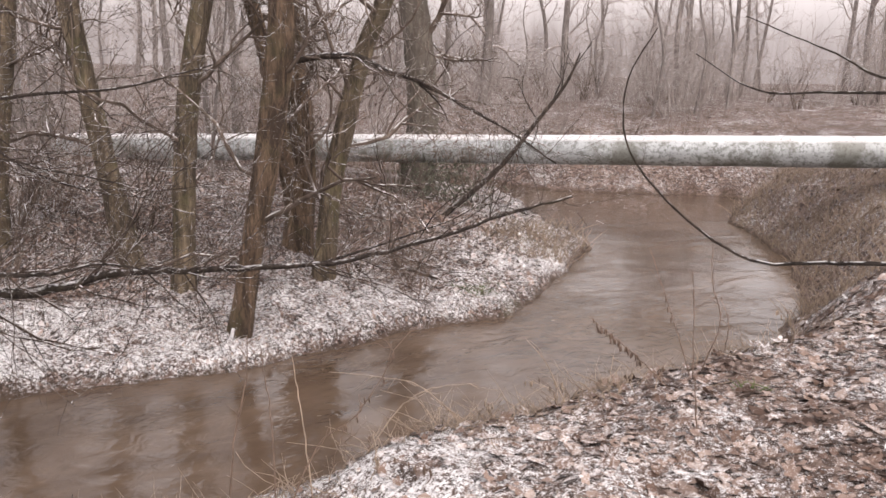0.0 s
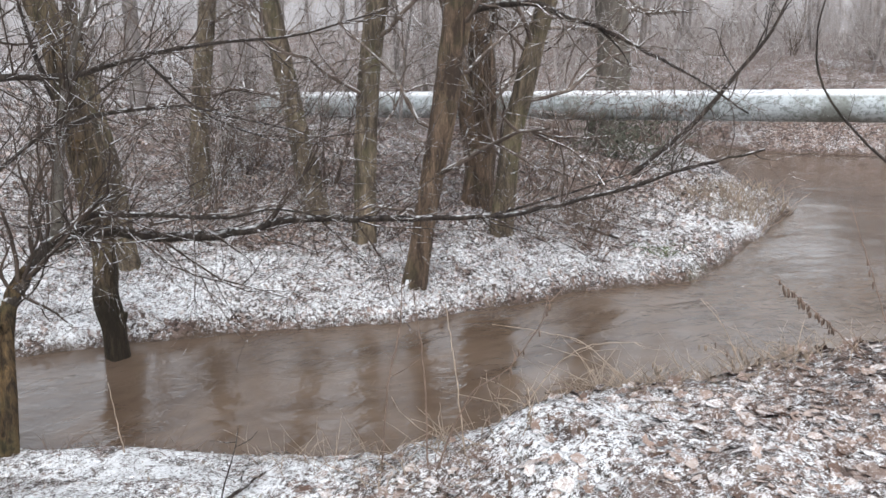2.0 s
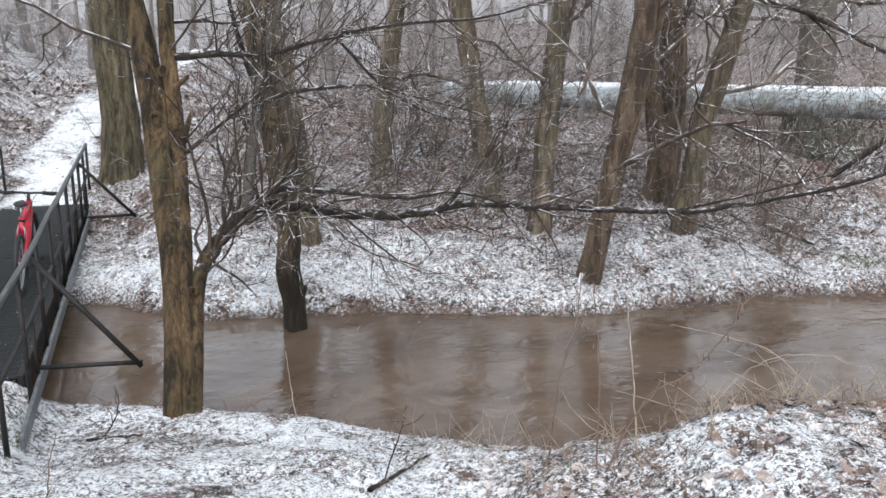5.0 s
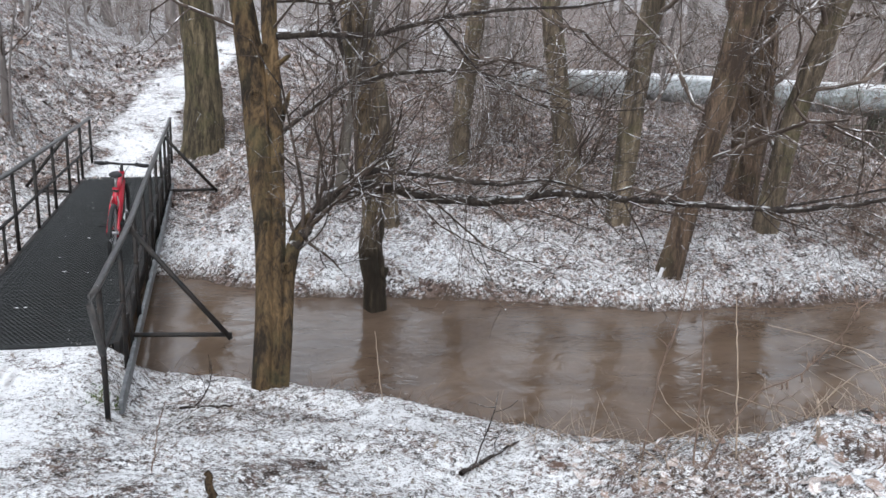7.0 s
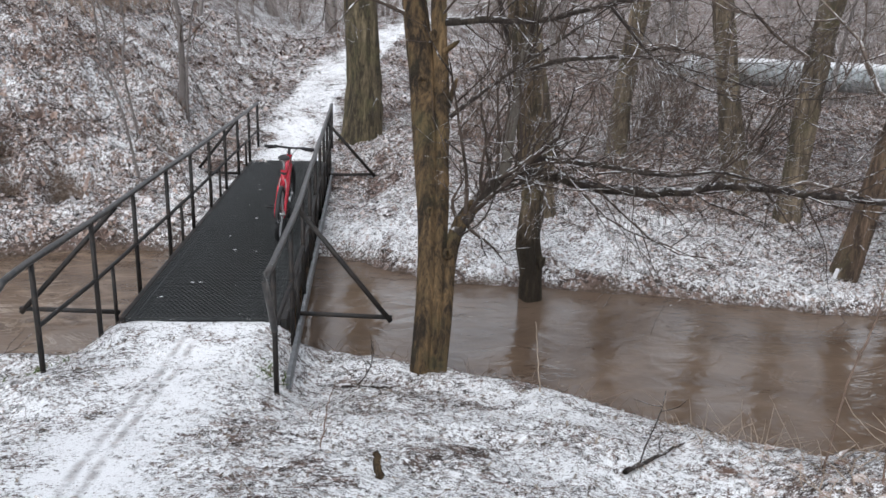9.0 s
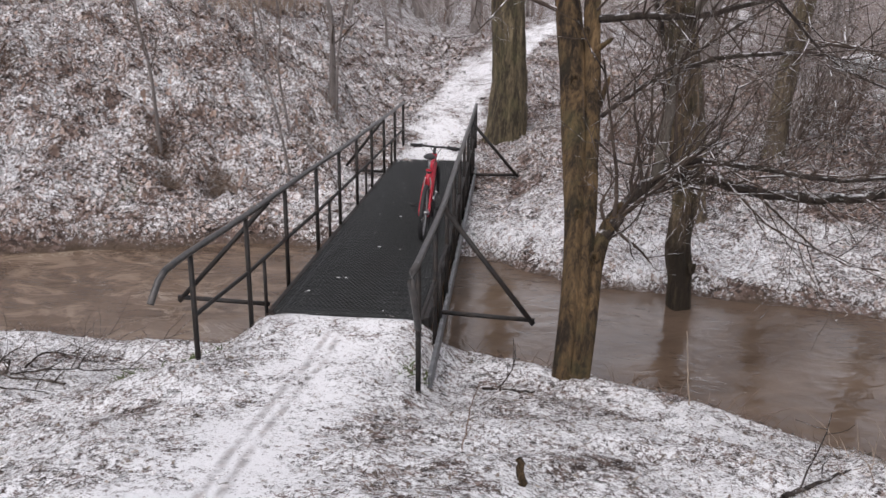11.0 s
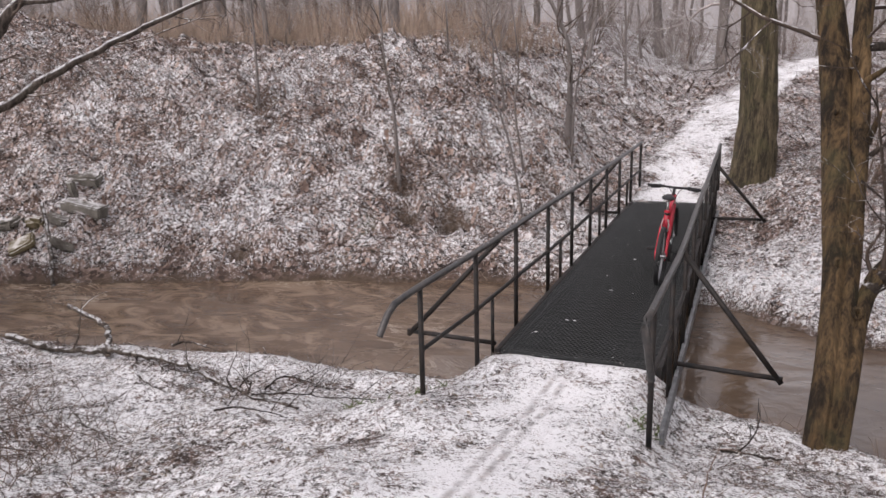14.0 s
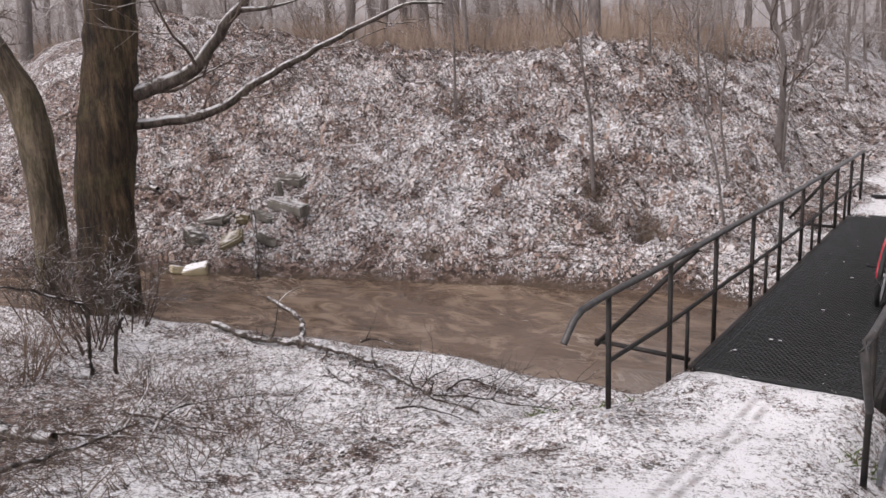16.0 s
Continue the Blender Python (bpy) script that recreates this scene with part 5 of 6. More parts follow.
# ---- litter and undergrowth ----
def leaf_litter(seed, n, where, size, name, label, cover=None, lift=0.08, tilt=0.42, material=None, off=0.012, slim=1.0):
    """Folded dead leaves lying on the ground, one sheet of stuff."""
    rng = np.random.default_rng(seed)
    x, y = where(rng, n)
    z, s, far, path = land(x, y)
    keep = (s > 0.1) & (rng.random(len(x)) > path * 0.8)
    if cover:
        keep &= rng.random(len(x)) < cover(x, y)
    for hx, hy, hr, hd in BURROWS:
        keep &= np.hypot(x - hx, y - hy) > hr
    x, y, z = x[keep], y[keep], z[keep]
    m = len(x)
    L = size * (0.45 + 1.15 * rng.random(m) ** 1.6)
    W = slim * L * rng.uniform(0.45, 0.85, m)
    shape = np.array([(-0.5, 0, 0), (-0.2, 0.5, 0), (0.2, 0.42, 0), (0.5, 0, 0), (0.2, -0.42, 0), (-0.2, -0.5, 0)])
    shape = shape + np.array([rng.uniform(-0.12, 0.12, (m, 6)), rng.uniform(-0.14, 0.14, (m, 6)), np.zeros((m, 6))]).transpose(1, 2, 0)
    fold = rng.uniform(-0.2, 0.45, m)[:, None]
    curl = rng.uniform(-0.5, 0.5, m)[:, None]
    v = np.stack([shape[..., 0] * L[:, None], shape[..., 1] * W[:, None], np.abs(shape[..., 1]) * W[:, None] * fold + curl * L[:, None] * shape[..., 0] ** 2], -1)
    a, tx, ty = rng.uniform(0, 2 * np.pi, m), rng.normal(0, tilt, m), rng.normal(0, tilt, m)
    ca, sa = np.cos(a)[:, None], np.sin(a)[:, None]
    vx, vy, vz = v[..., 0], v[..., 1], v[..., 2]
    vx, vy = vx * ca - vy * sa, vx * sa + vy * ca
    e = 0.05
    gx = (land(x + e, y)[0] - z) / e
    gy = (land(x, y + e)[0] - z) / e
    vz = vz + vx * (tx + gx * 0.8)[:, None] + vy * (ty + gy * 0.8)[:, None]
    v = np.stack([vx + x[:, None], vy + y[:, None], vz + z[:, None] + off], -1)
    i = np.arange(m)[:, None] * 6
    f = np.concatenate([i + np.array([[0, 1, 2, 3]]), i + np.array([[0, 3, 4, 5]])])
    me = mesh_of(name, v.reshape(-1, 3), f, material or M_LEAF, True)
    level = np.repeat(snow_level(x, y, s[keep], far[keep], path[keep]) + lift, 6)
    me.attributes.new("snow", "FLOAT", "POINT").data.foreach_set("value", level.astype(np.float32))
    return tagged(new(name, me), label, "leaf litter", kind="stuff")


def box(x0, x1, y0, y1):
    return lambda rng, n: (rng.uniform(x0, x1, n), rng.uniform(y0, y1, n))


near_litter = leaf_litter(101, 20000, box(0.3, 10.5, -2.0, 5.4), 0.085, "leaf_litter", "matted pale brown fallen leaves dusted with snow on the near bank", leafy, 0.02, 0.2, M_LEAF_PALE, 0.004)
leaf_litter(102, 60000, box(-9, 4, -2.0, 7.2), 0.04, "leaf_litter", "scattered small grey-brown leaves and straws in thin snow by the path", lambda x, y: 0.75 * (1 - leafy(x, y)), -0.08, 0.3, M_LEAF_DULL, 0.008, 0.5)
leaf_litter(103, 52000, box(-14, 0, 8.0, 17), 0.06, "leaf_litter", "thick brown leaf litter dusted with snow on the hillside", lambda x, y: 1 - sm(-3.5, 0, x))
leaf_litter(104, 52000, box(-3, 15, 8.2, 17), 0.048, "leaf_litter", "brown leaves showing through snow on the spit", lambda x, y: sm(-3, 0.5, x))
leaf_litter(106, 26000, box(-14, 5, 17, 28), 0.08, "leaf_litter", "brown leaves in thin snow beside the footpath")
leaf_litter(105, 9000, box(9, 22, 3.5, 14), 0.085, "leaf_litter", "brown leaves on the far right bank", lambda x, y: 1 - 0.75 * sm(10.5, 12, x) * sm(11, 9.5, y))


def stalks(seed, n, where, height, r, material, name, label, lean=0.35, kind="stuff", offset=0.0):
    rng = np.random.default_rng(seed)
    x, y = where(rng, n)
    lumps = np.sin(x * 2.1 + 1.7 * np.sin(y * 1.3)) + np.sin(x * 5.3 + y * 3.1) + rng.normal(0, 0.8, n)
    x, y = x[lumps > -0.6], y[lumps > -0.6]
    z, s, far, path = land(x, y)
    out = []
    for a, b, c, d, p in zip(x, y, z, s, path):
        if d < offset or p > 0.3:
            continue
        h = height * rng.uniform(0.35, 1.2)
        way = np.array([rng.normal(0, lean), rng.normal(0, lean), 1.0])
        bend = np.array([rng.normal(0, lean), rng.normal(0, lean), -0.25]) * h * 0.5
        q = np.array([a, b, c - 0.02])
        pts = np.array([q, q + way * h * 0.35, q + way * h * 0.7 + bend * 0.4, q + way * h + bend])
        out.append((pts, np.array([r, r * 0.85, r * 0.6, r * 0.3])))
    return tagged(new(name, strands_mesh(name, out, 3, material)), label, "undergrowth", kind=kind)


def edge_of(line, lo, hi, width, inland):
    """Spots along a shoreline, between two x values."""
    def where(rng, n):
        xs = rng.uniform(lo, hi, n)
        ys = np.interp(xs, [p[0] for p in line], [p[1] for p in line]) + inland * np.abs(rng.normal(0, width, n))
        return xs, ys
    return where


NEAR_EDGE = [p for p in NEAR if p[0] < 16]
FAR_EDGE = [p for p in FAR if p[0] < 13.4]
stalks(201, 900, edge_of([(q[0], q[1] - 0.6) for q in NEAR_EDGE], 1.8, 9.0, 0.4, -1), 0.24, 0.003, M_STRAW, "dry_grass", "dry straw-coloured grass along the bank's edge", 0.6)
stalks(214, 240, lambda rng, n: (rng.uniform(2.2, 4.3, n), rng.normal(4.2, 0.18, n)), 0.24, 0.0045, M_STRAW, "dry_grass", "tufts of bent pale straw on the bank's lip", 0.95)
stalks(215, 170, lambda rng, n: (rng.uniform(4.3, 7.5, n), rng.normal(3.7, 0.2, n)), 0.2, 0.0045, M_STRAW, "dry_grass", "bent straw and dead stems on the leafy lip", 0.95)
stalks(202, 700, edge_of(FAR_EDGE, -13, 13.3, 0.22, 1), 0.13, 0.003, M_STRAW, "dry_grass", "short dry grass fringe on the spit's shore", 0.7)
stalks(203, 300, box(2.5, 11, 9.5, 13.5), 0.9, 0.0035, M_TWIG, "undergrowth", "thin red-brown shrub shoots between the trees", 0.4)
stalks(212, 2500, box(-30, -5.5, 16.3, 20), 0.9, 0.006, M_STRAW, "tall_dry_grass", "pale straw-coloured grass along the top of the bank", 0.3)
stalks(213, 1800, box(-13, -3.5, 9.5, 16), 0.22, 0.004, M_WEED, "undergrowth", "tufts of dead brown stems on the leafy hillside", 0.7)
stalks(204, 11000, box(-30, -5.5, 16.3, 23), 1.0, 0.006, M_TAWNY, "tall_dry_grass", "tall dry tawny grass along the top of the bank", 0.25)
stalks(205, 1700, box(-9.5, -4.2, 1.8, 5.0), 0.28, 0.0035, M_WEED, "undergrowth", "low brown weed stems on the snowy near bank", 0.6)
stalks(217, 7000, box(-8, 2.6, 1.2, 7.0), 0.06, 0.0022, M_WEED, "short_grass", "short withered grass poking through the thin snow", 1.3)
stalks(216, 900, box(-9.5, -4.0, 1.8, 5.2), 0.34, 0.0035, M_TWIG, "undergrowth", "thin grey frosted stems on the snowy near bank", 0.9)
stalks(206, 12000, box(11, 22, 4.5, 11.5), 0.34, 0.007, M_STRAW, "dry_grass", "dry grass on the mound beside the pipe", 0.5)
stalks(207, 5000, box(7, 42, 15, 40), 1.9, 0.006, M_TWIG_FAR, "undergrowth", "reddish brushwood beyond the pipe", 0.3)


# moss and herbs showing green through the snow
stalks(208, 260, lambda rng, n: (rng.normal(8.7, 0.22, n), rng.normal(8.72, 0.14, n)), 0.10, 0.005, M_GREEN, "green_herb", "yellow-green moss and grass patch on the spit", 0.9)
stalks(210, 350, edge_of(FAR_EDGE, -13, 13.3, 0.15, 1), 0.12, 0.0035, M_WEED, "undergrowth", "dark dead stems and roots along the waterline", 1.0)
stalks(211, 900, edge_of(NEAR_EDGE, -10, 2.5, 0.15, -1), 0.12, 0.003, M_WEED, "undergrowth", "short dead stems along the near waterline", 0.9)
for k, (x, y, n) in enumerate(((-3.1, 5.95, 70), (-2.95, 6.45, 60), (-2.7, 6.15, 40), (-1.03, 6.2, 45), (5.9, 2.9, 50))):
    stalks(230 + k, n, lambda rng, m: (rng.normal(x, 0.07, m), rng.normal(y, 0.06, m)), 0.075, 0.007, M_GREEN, "green_herb", "small yellow-green plants showing through the snow", 0.9)
for k, (x, y) in enumerate(((-5.27, 11.66), (-7.78, 12.17), (-3.5, 14.2), (-7.3, 11.9))):
    stalks(240 + k, 150, lambda rng, m: (rng.normal(x, 0.14, m), rng.normal(y, 0.1, m)), 0.16, 0.006, M_WEED, "undergrowth", "tuft of dead red-brown stems on the hillside", 0.9)


def single_leaves():
    """Large curled leaves that lie on top of the litter, each by itself."""
    rng = np.random.default_rng(303)
    meshes = []
    for k in range(6):
        a = np.linspace(0, 2 * np.pi, 22)[:-1]
        lobe = (0.30 + 0.24 * np.abs(np.cos(2.5 * a + 0.3 * k)) ** 1.5) * rng.uniform(0.85, 1.12, 21)
        x, y = lobe * np.cos(a) * 1.15, lobe * np.sin(a) * rng.uniform(0.65, 0.95)
        z = rng.uniform(0.2, 0.9) * y**2 + rng.uniform(-0.5, 0.6) * x**2 + 0.06 * np.sin(5 * a + k)
        v = [(0, 0, 0)] + list(zip(x, y, z))
        f = [(0, 1 + i, 1 + (i + 1) % 21) for i in range(21)]
        meshes.append(mesh_of("leaf", np.array(v) * 0.10, f, M_LEAF_ONE, True))
    n = 0
    while n < 280:
        x, y = rng.uniform(1.6, 8.2), rng.uniform(1.5, 4.4)
        z, s, far, path = (float(q[0]) for q in land(np.array([x]), np.array([y])))
        if s < 0.5:
            continue
        ob = under("leaf", meshes[n % 6], near_litter)
        ob.matrix_basis = pose(x, y, z + 0.03, rng.normal(0, 22), rng.normal(0, 22), rng.uniform(0, 360)) @ Matrix.Scale(rng.uniform(0.6, 1.2) * (1.25 if x > 4 else 0.9), 4)
        n += 1


single_leaves()

# ---- loose things ----
def block(name, at, size, turn, material, label, category, tilt=(0, 0), worn=0.02):
    """A broken block with chipped edges and uneven faces."""
    bm = bmesh.new()
    bmesh.ops.create_cube(bm, size=1, matrix=Matrix.Diagonal((*size, 1)))
    bmesh.ops.bevel(bm, geom=bm.edges[:], offset=min(worn, 0.3 * min(size)), segments=2, affect="EDGES")
    bmesh.ops.subdivide_edges(bm, edges=[e for e in bm.edges if e.calc_length() > 0.12], cuts=4, use_grid_fill=True)
    rng = random.Random(int(size[0] * 1000 + size[1] * 7000))
    sway = [rng.uniform(-0.12, 0.12) for _ in range(4)]
    for v in bm.verts:
        u, w = v.co.x / size[0], v.co.y / size[1]
        v.co.z += size[2] * (sway[0] * u + sway[1] * w)
        v.co.x += size[0] * sway[2] * w
        v.co += Vector([rng.uniform(-1, 1) * 0.3 * worn for _ in range(3)])
    ob = part(name, bm, material)
    ob.matrix_basis = pose(*at, tilt[0], tilt[1], turn)
    return tagged(ob, label, category)


def gz(x, y, up=0.0):
    return (x, y, ground_z(x, y) + up)


block("concrete_beam", gz(-9.04, 9.56, 0.035), (0.66, 0.22, 0.15), 0, M_CONCRETE, "broken grey concrete beam lying on the leafy slope", "rubble", (0, 7))
block("concrete_beam", gz(-9.5, 10.12, -0.09), (0.56, 0.3, 0.17), 6, M_CONCRETE, "half-buried concrete block on the slope", "rubble", (12, 0), 0.035)
block("concrete_slab", gz(-9.5, 8.86, 0.04), (0.36, 0.3, 0.09), 30, M_CONCRETE_OCHRE, "ochre-stained concrete slab tilted near the water's edge", "rubble", (20, -24))
block("concrete_slab", gz(-9.3, 9.36, 0.05), (0.42, 0.26, 0.1), -8, M_CONCRETE, "flat concrete slab with snow on top", "rubble", (-6, 10))
block("concrete_slab", gz(-8.95, 8.98, 0.02), (0.34, 0.3, 0.11), 40, M_CONCRETE, "dark broken concrete slab half under leaves", "rubble", (-20, 30), 0.035)
block("concrete_slab", gz(-10.08, 9.12, 0.02), (0.5, 0.3, 0.12), 15, M_CONCRETE, "dark concrete slab lying under leaves", "rubble", (10, -8), 0.035)
block("concrete_slab", gz(-10.1, 8.72, 0.05), (0.3, 0.3, 0.24), 35, M_CONCRETE, "broken concrete lump by the water", "rubble", (15, 20), 0.05)
block("stone", gz(-9.63, 9.24, 0.08), (0.24, 0.2, 0.2), 20, M_CONCRETE_OCHRE, "rounded ochre stone among the rubble", "stone", (10, 15), 0.06)
block("concrete_post", gz(-9.36, 9.72, 0.1), (0.1, 0.09, 0.3), 10, M_CONCRETE, "stub of a concrete post above the beam", "rubble", (5, -6))
block("foam_block", (-9.79, 8.44, WATER + 0.045), (0.36, 0.3, 0.15), 28, M_FOAM, "yellowed foam block with snow on top at the waterline", "litter", (14, -10), 0.012)
block("foam_block", (-10.02, 8.36, WATER + 0.03), (0.3, 0.22, 0.1), 60, M_FOAM, "broken piece of yellowed foam in the water's edge", "litter", (-8, 16), 0.012)


def burrow(x, y, r, seed):
    """A hole dug into the slope: a deep bowl of soil with a crumbled lip, coloured dark for the shade inside."""
    rng = np.random.default_rng(seed)
    e = 0.25
    slope = np.array([-(ground_z(x + e, y) - ground_z(x - e, y)) / (2 * e), -(ground_z(x, y + e) - ground_z(x, y - e)) / (2 * e), 1.0])
    n = Vector(unit(slope + (0, -0.5, 0)))
    m = n.to_track_quat("Z", "Y").to_matrix()
    z = ground_z(x, y - 1.3 * r)
    centre = Vector((x, y, 0.5 * (z + ground_z(x, y + 1.3 * r)) - 0.3 * r))
    sides, rings = 20, ((1.45, -0.7), (1.25, -0.42), (1.08, -0.3), (0.9, -0.36), (0.8, -0.5), (0.6, -0.95), (0.02, -1.15))
    verts = []
    for q, (rad, h) in enumerate(rings):
        wob = rng.uniform(0.86, 1.14, sides)
        for k in range(sides):
            a = 2 * math.pi * k / sides
            verts.append(tuple(centre + m @ Vector((1.25 * r * rad * wob[k] * math.cos(a), 0.8 * r * rad * wob[k] * math.sin(a), r * (h + rng.uniform(-0.06, 0.06))))))
    faces = [(q * sides + k, q * sides + (k + 1) % sides, (q + 1) * sides + (k + 1) % sides, (q + 1) * sides + k) for q in range(len(rings) - 1) for k in range(sides)]
    tagged(new("burrow", mesh_of("burrow", verts, faces, M_SOIL)), "dark animal burrow dug into the leafy slope", "burrow", "burrows in the slope")


for k, (x, y, r) in enumerate(((-3.48, 12.98, 0.16), (-5.0, 11.2, 0.11), (-4.33, 11.4, 0.14), (-6.7, 9.72, 0.1))):
    burrow(x, y, r, 700 + k)


def stick(name, pts, r, material, label, seed=0, twigs=0, category="branch", taper=0.35):
    rng = np.random.default_rng(seed)
    t = thing(name, pts[0], label, category)
    p = spline(pts, 6 * len(pts)) + rng.normal(0, r * 0.25, (6 * len(pts), 3))
    under("stem", strands_mesh("stem", [(p, r * np.linspace(1, taper, len(p)))], 8, material), t)
    for k in range(twigs):
        out = {}
        i = rng.integers(3, len(p) - 1)
        ax = unit(p[i] - p[i - 1])
        side = unit(np.cross(ax, rng.normal(0, 1, 3)))
        grow(rng, p[i], ax + side * 0.8 + (0, 0, 0.25), rng.uniform(0.25, 0.7), r * 0.4, 1, out, kids=3)
        crown_part(out, t, "twig", material)
    return t


stick("fallen_branch", [gz(-7.38, 6.6, 0.08), gz(-6.74, 6.55, 0.06), gz(-6.1, 6.54, 0.07)], 0.034, M_DEADWOOD, "thick end of a fallen dead branch on the snowy shore", 5, 2, taper=0.8)
stick("fallen_branch", [gz(-6.1, 6.54, 0.08), gz(-5.55, 6.42, 0.06), gz(-5.08, 6.26, 0.05), gz(-4.55, 6.1, 0.04), gz(-4.08, 5.95, 0.03), gz(-3.6, 5.85, 0.02)], 0.03, M_DEADWOOD, "fallen dead branch lying on the snowy near shore", 25, 9)
stick("broken_branch", [gz(-6.07, 6.52, 0.05), (-6.14, 6.65, -0.16), (-6.28, 6.78, -0.13), (-6.5, 6.85, -0.08), (-6.85, 6.9, 0.0)], 0.03, M_DEADWOOD, "pale broken branch end reaching over the water", 6, 0, taper=0.7)
stick("fallen_branch", [gz(-4.08, 5.95, 0.05), gz(-3.75, 5.94, 0.08), gz(-3.42, 6.01, 0.09), gz(-3.1, 6.2, 0.07)], 0.011, M_LIMB, "thin dark twig lying towards the bridge end", 26, 6)
stick("fallen_branch", [gz(-5.5, 6.21, 0.04), gz(-5.2, 5.98, 0.04), gz(-4.82, 5.79, 0.03)], 0.012, M_DEADWOOD, "thin pale stick in the shore snow", 27, 2)
stick("fallen_branch", [gz(-4.07, 5.43, 0.04), gz(-3.9, 5.5, 0.06), gz(-3.6, 5.6, 0.03)], 0.01, M_LIMB, "thin dark twig in the shore snow", 28, 3)
stick("fallen_branch", [gz(-5.66, 6.96, 0.06), gz(-5.5, 6.98, 0.1), gz(-5.25, 7.0, 0.04)], 0.014, M_LIMB, "dark twig at the water's edge", 29, 2)
stick("fallen_branch", [gz(-4.09, 6.13, 0.03), gz(-4.02, 6.35, 0.08), gz(-3.8, 6.5, 0.03)], 0.01, M_LIMB, "dark bent twig on the snowy shore", 30, 3)
stick("bare_sapling", [gz(-6.71, 4.68), (-6.7, 4.69, 0.3), (-6.7, 4.7, 0.53), (-6.83, 4.49, 0.67), (-7.0, 4.18, 0.81), (-7.4, 3.6, 0.95)], 0.02, M_LIMB, "dark thin sapling bent over the weeds", 16, 6, "sapling")
stick("bare_sapling", [gz(-6.6, 4.84), (-6.57, 4.86, 0.25), (-6.5, 4.9, 0.42)], 0.018, M_LIMB, "short dark snapped sapling stem", 17, 0, "sapling", 0.8)
stick("log", [gz(-6.0, 3.33, 0.05), gz(-5.25, 3.42, 0.05)], 0.06, M_DEADWOOD, "snow-covered pale log half hidden in weeds", 7, 0, "log", 0.85)
stick("fallen_branch", [gz(-4.6, 2.5, 0.06), gz(-4.74, 2.81, 0.1), gz(-4.83, 3.22, 0.1), gz(-4.95, 3.6, 0.12), gz(-5.12, 3.98, 0.06)], 0.021, M_DEADWOOD, "thin pale branch lying across the weeds", 8, 4)
stick("fallen_branch", [gz(-4.95, 3.95, 0.04), gz(-5.02, 4.1, 0.1), gz(-5.14, 4.44, 0.1), gz(-5.07, 5.07, 0.05)], 0.013, M_DEADWOOD, "thin pale stick lying in the weeds", 31, 4)
stick("fallen_branch", [gz(-5.45, 4.1, 0.06), gz(-5.1, 4.12, 0.08), gz(-4.9, 4.15, 0.07), gz(-4.68, 4.36, 0.03)], 0.014, M_DEADWOOD, "crooked pale stick crossing the weeds", 32, 4)
stick("fallen_branch", [gz(-5.3, 3.48, 0.08), gz(-5.16, 3.78, 0.05), gz(-4.8, 3.9, 0.05)], 0.012, M_DEADWOOD, "pale stick beside the snowy log", 33, 2)
stick("fallen_branch", [gz(-4.85, 4.9, 0.03), gz(-4.6, 4.75, 0.09), gz(-4.35, 4.72, 0.04)], 0.01, M_DEADWOOD, "short pale stick on the bank", 34, 2)
stick("fallen_branch", [gz(-11.9, 9.0, 0.1), gz(-11.3, 9.1, 0.12)], 0.05, M_DEADWOOD, "snow-topped log end on the far bank", 35, 0, taper=0.8)
stick("fallen_branch", [gz(1.3, 4.72, 0.03), gz(1.55, 4.95, 0.03), gz(1.82, 5.16, 0.03)], 0.018, M_LIMB, "dark snowy stick lying on the near bank", 36, 2)
stick("pole", [(-8.7, 8.5, WATER - 0.1), (-9.0, 8.85, 0.05), (-9.3, 9.1, 0.5)], 0.03, M_DEADWOOD, "thin pale pole leaning at the water's edge", 9, 0, "pole", 0.8)
stick("fallen_branch", [gz(-0.5, 6.4, 0.03), gz(-0.1, 6.3, 0.03)], 0.02, M_LIMB, "short dark stick lying on the snowy shore", 10, 1)
stick("log", [gz(7.7, 9.6, 0.12), gz(8.2, 9.2, 0.06)], 0.04, M_DEADWOOD, "snow-topped pale log on the spit", 11, 0, "log", 0.6)
stick("stump", [gz(-0.18, 4.17, -0.1), gz(-0.2, 4.2, 0.15)], 0.027, M_BARK_TAN, "small broken brown stump in the snowy grass", 12, 0, "stump", 0.7)
block("plastic_scrap", gz(4.62, 8.72, 0.12), (0.05, 0.018, 0.11), 20, M_TAG, "pale plastic scrap at the foot of a tree", "litter", (8, 10))


# weeds on the lip of the near bank
def weed(pts, r, material, label, seed, seeds=0, twigs=0):
    rng = np.random.default_rng(seed)
    base = gz(pts[0][0], pts[0][1], -0.04)
    t = thing("weed_stalk", base, label, "weed", "weeds on the near bank")
    p = spline([base] + list(pts[1:]), 5 * len(pts)) + rng.normal(0, 0.003, (5 * len(pts), 3))
    under("stem", strands_mesh("stem", [(p, r * np.linspace(1, 0.4, len(p)))], 5, material), t)
    out = {}
    for k in range(twigs):
        i = rng.integers(2, len(p) - 1)
        grow(rng, p[i], unit(p[i] - p[i - 1]) + rng.normal(0, 0.6, 3), rng.uniform(0.08, 0.25), r * 0.6, 0, out)
    for k in range(seeds):
        i = rng.integers(len(p) // 3, len(p))
        q = p[i] + rng.normal(0, 0.008, 3)
        out.setdefault(1, []).append((np.array([q, q + (0, 0, -0.015), q + (0.004, 0, -0.035), q + (0, 0, -0.05)]), np.array([0.003, 0.008, 0.007, 0.002])))
    if out:
        tagged(crown_part(out, t, "seed_head" if seeds else "side_shoot", material), kind="stuff")


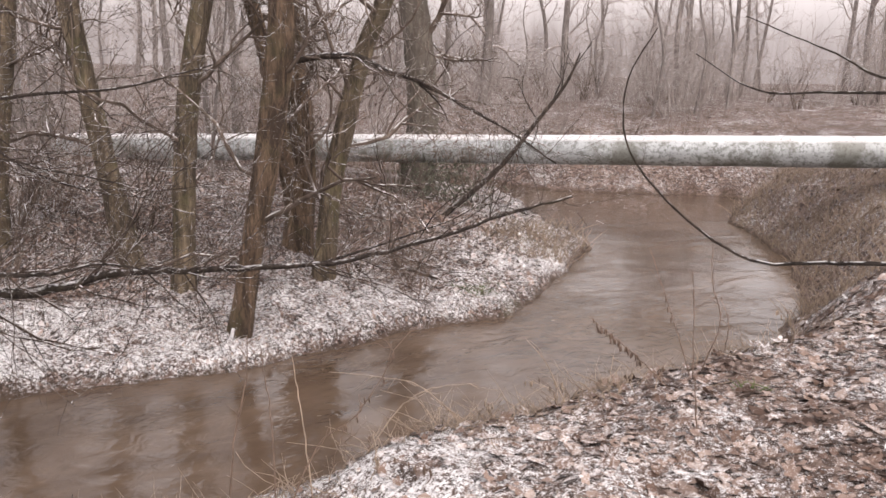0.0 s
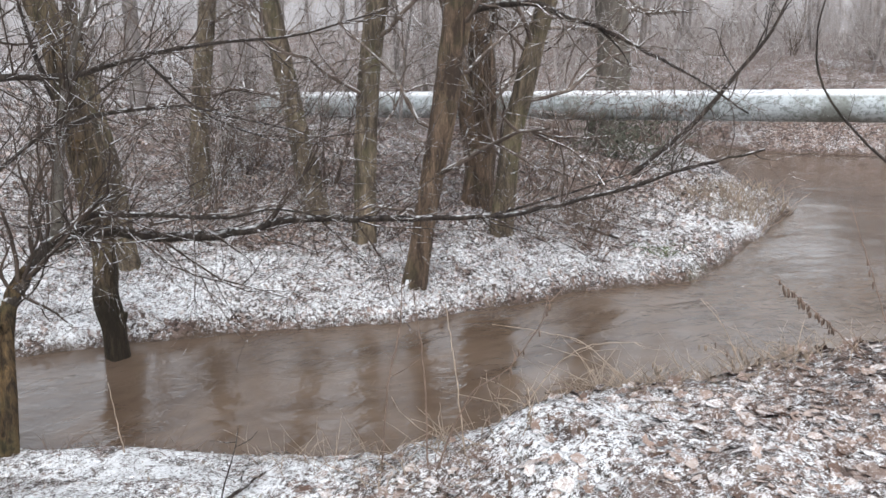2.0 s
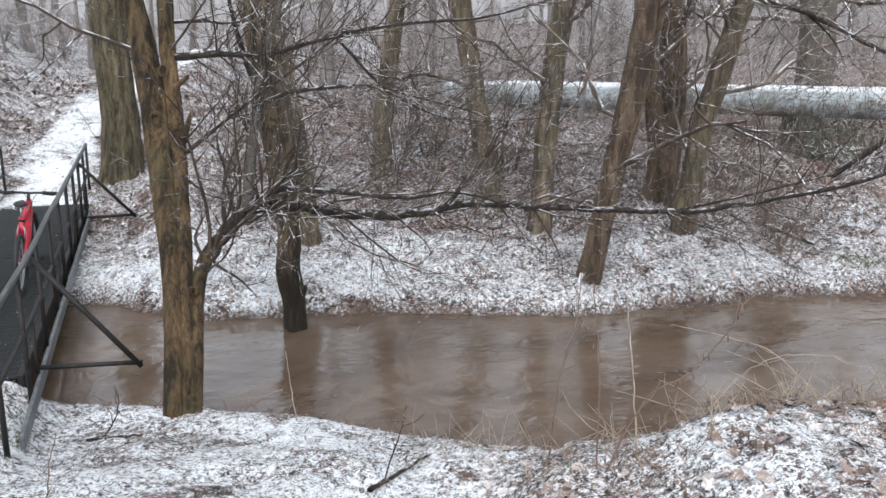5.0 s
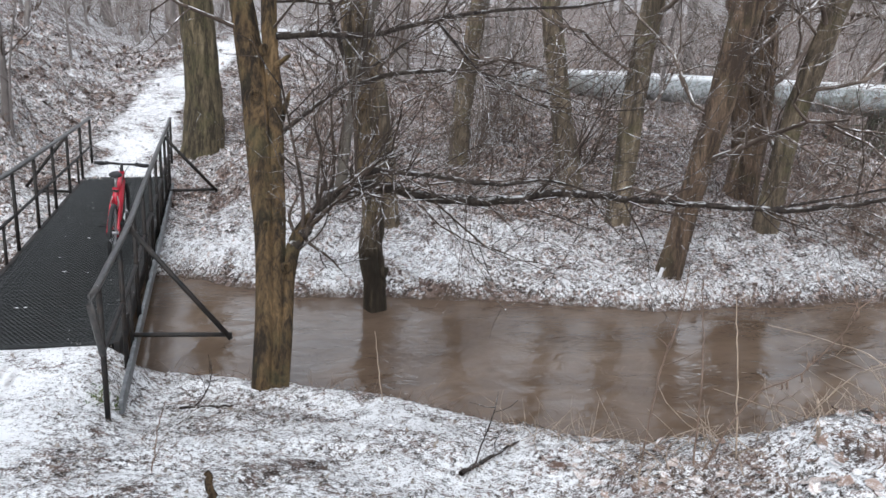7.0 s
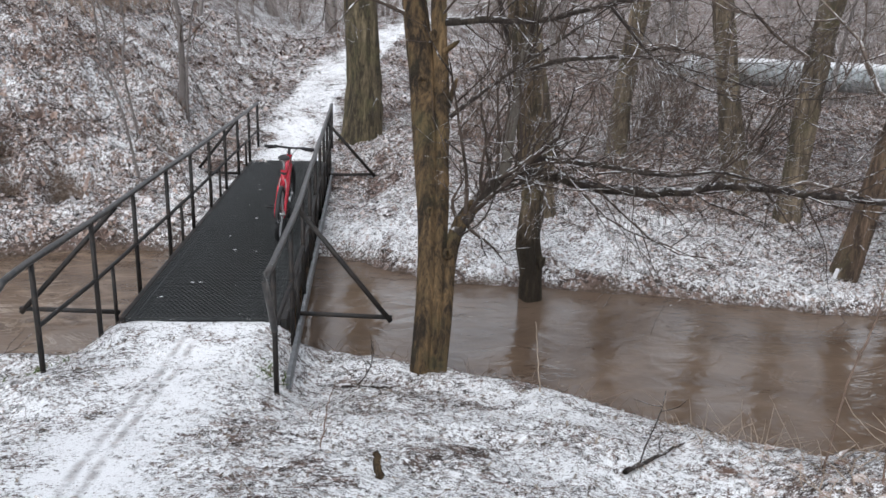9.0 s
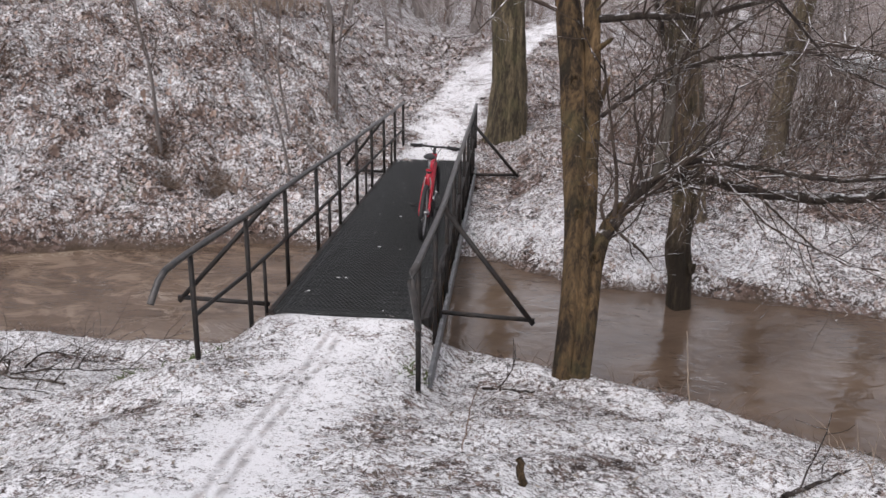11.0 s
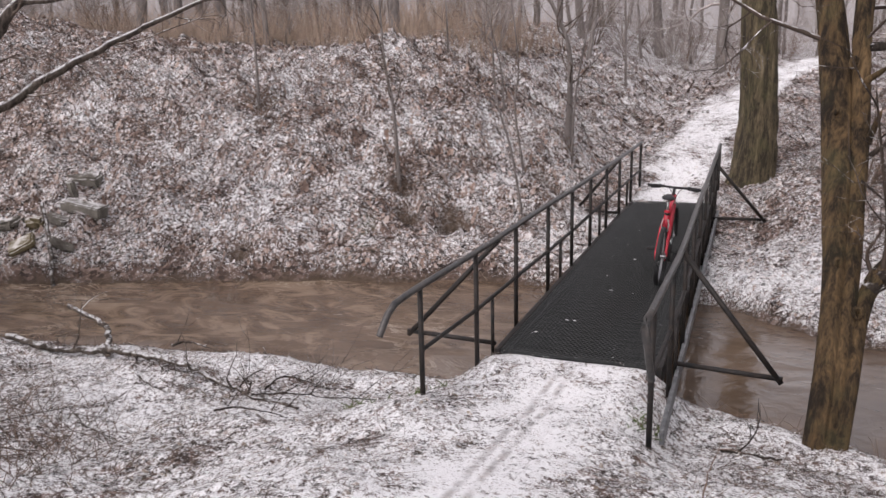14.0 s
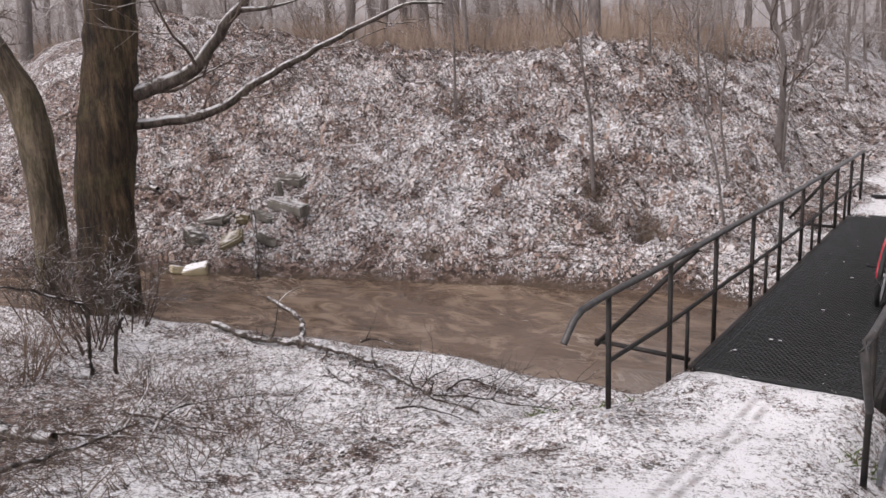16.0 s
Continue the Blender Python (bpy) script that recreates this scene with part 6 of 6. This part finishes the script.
PALE, BROWN = "thin pale dry stalk on the bank's lip", "thin brown weed stem standing on the leafy bank"
weed([(2.54, 4.13, 0), (2.52, 4.14, 0.84), (2.49, 4.16, 1.13), (2.46, 4.17, 1.39)], 0.006, M_WEED, BROWN, 1, 0, 2)
weed([(3.23, 4.19, 0), (3.41, 4.06, 0.75), (3.58, 3.92, 0.92), (3.81, 3.7, 0.97)], 0.005, M_STRAW, "dry stalk arching over the water", 2, 0, 5)
weed([(4.29, 4.2, 0), (4.12, 4.62, 0.58), (3.94, 4.89, 0.63), (3.66, 5.22, 0.64)], 0.005, M_STRAW, "dry stalk arching over the water", 3, 0, 4)
weed([(2.55, 4.08, 0), (2.73, 3.97, 0.73), (2.93, 3.84, 0.93), (3.09, 3.72, 1.27), (3.1, 3.71, 1.38)], 0.006, M_WEED, "leaning brown weed with seed heads", 4, 10, 6)
weed([(5.83, 3.35, 0), (5.81, 3.38, 1.17), (5.79, 3.41, 1.53)], 0.006, M_WEED, BROWN, 5, 0, 2)
weed([(5.89, 3.4, 0), (5.79, 3.56, 1.13), (5.67, 3.74, 1.66)], 0.005, M_WEED, BROWN, 6, 3, 1)
weed([(6.05, 3.43, 0), (6.11, 3.33, 1.08), (6.07, 3.4, 1.4), (6.05, 3.42, 1.72)], 0.006, M_WEED, BROWN, 7, 0, 3)
weed([(6.46, 3.48, 0), (6.47, 3.46, 0.94), (6.43, 3.53, 1.2)], 0.005, M_WEED, BROWN, 8, 0, 2)
weed([(5.49, 3.31, 0), (5.34, 3.53, 0.88), (5.23, 3.67, 1.02), (5.1, 3.85, 1.18)], 0.006, M_WEED, "drooping brown seed plume over the water", 9, 40, 0)
weed([(4.8, 3.75, 0), (4.7, 3.87, 0.85), (4.58, 4.0, 1.06)], 0.005, M_STRAW, PALE, 10, 0, 2)
weed([(4.97, 2.75, 0), (4.95, 2.78, 0.95), (4.94, 2.8, 1.09)], 0.006, M_WEED, BROWN, 11, 0, 0)
weed([(2.74, 4.02, 0), (2.68, 4.06, 0.92), (2.63, 4.09, 1.29)], 0.006, M_STRAW, PALE, 12)
weed([(1.04, 6.23, 0), (1.0, 6.24, 0.01), (0.97, 6.24, 0.31)], 0.006, M_STRAW, "thin pale dry stalk at the waterline", 13)
weed([(2.35, 4.4, 0), (2.39, 4.38, 0.72), (2.45, 4.34, 1.08), (2.47, 4.33, 1.39)], 0.007, M_WEED, BROWN, 14, 0, 5)
weed([(-0.54, 4.68, 0), (-0.49, 4.69, 0.41), (-0.44, 4.69, 0.58)], 0.005, M_WEED, "thin brown weed stem in the snowy shore", 15, 0, 2)
for k in range(26):
    rng = random.Random(500 + k)
    x = rng.uniform(2.6, 7.5)
    y = rng.uniform(3.3, 4.5)
    z = ground_z(x, y)
    h = rng.uniform(0.1, 0.3)
    weed([(x, y, 0), (x + rng.uniform(-0.1, 0.1), y + rng.uniform(-0.05, 0.1), z + h * 0.6), (x + rng.uniform(-0.2, 0.2), y + rng.uniform(-0.05, 0.2), z + h)], 0.004,
         M_WEED if k % 2 else M_STRAW, "withered low weed among fallen leaves", 600 + k, 4 * (k % 3), 4)
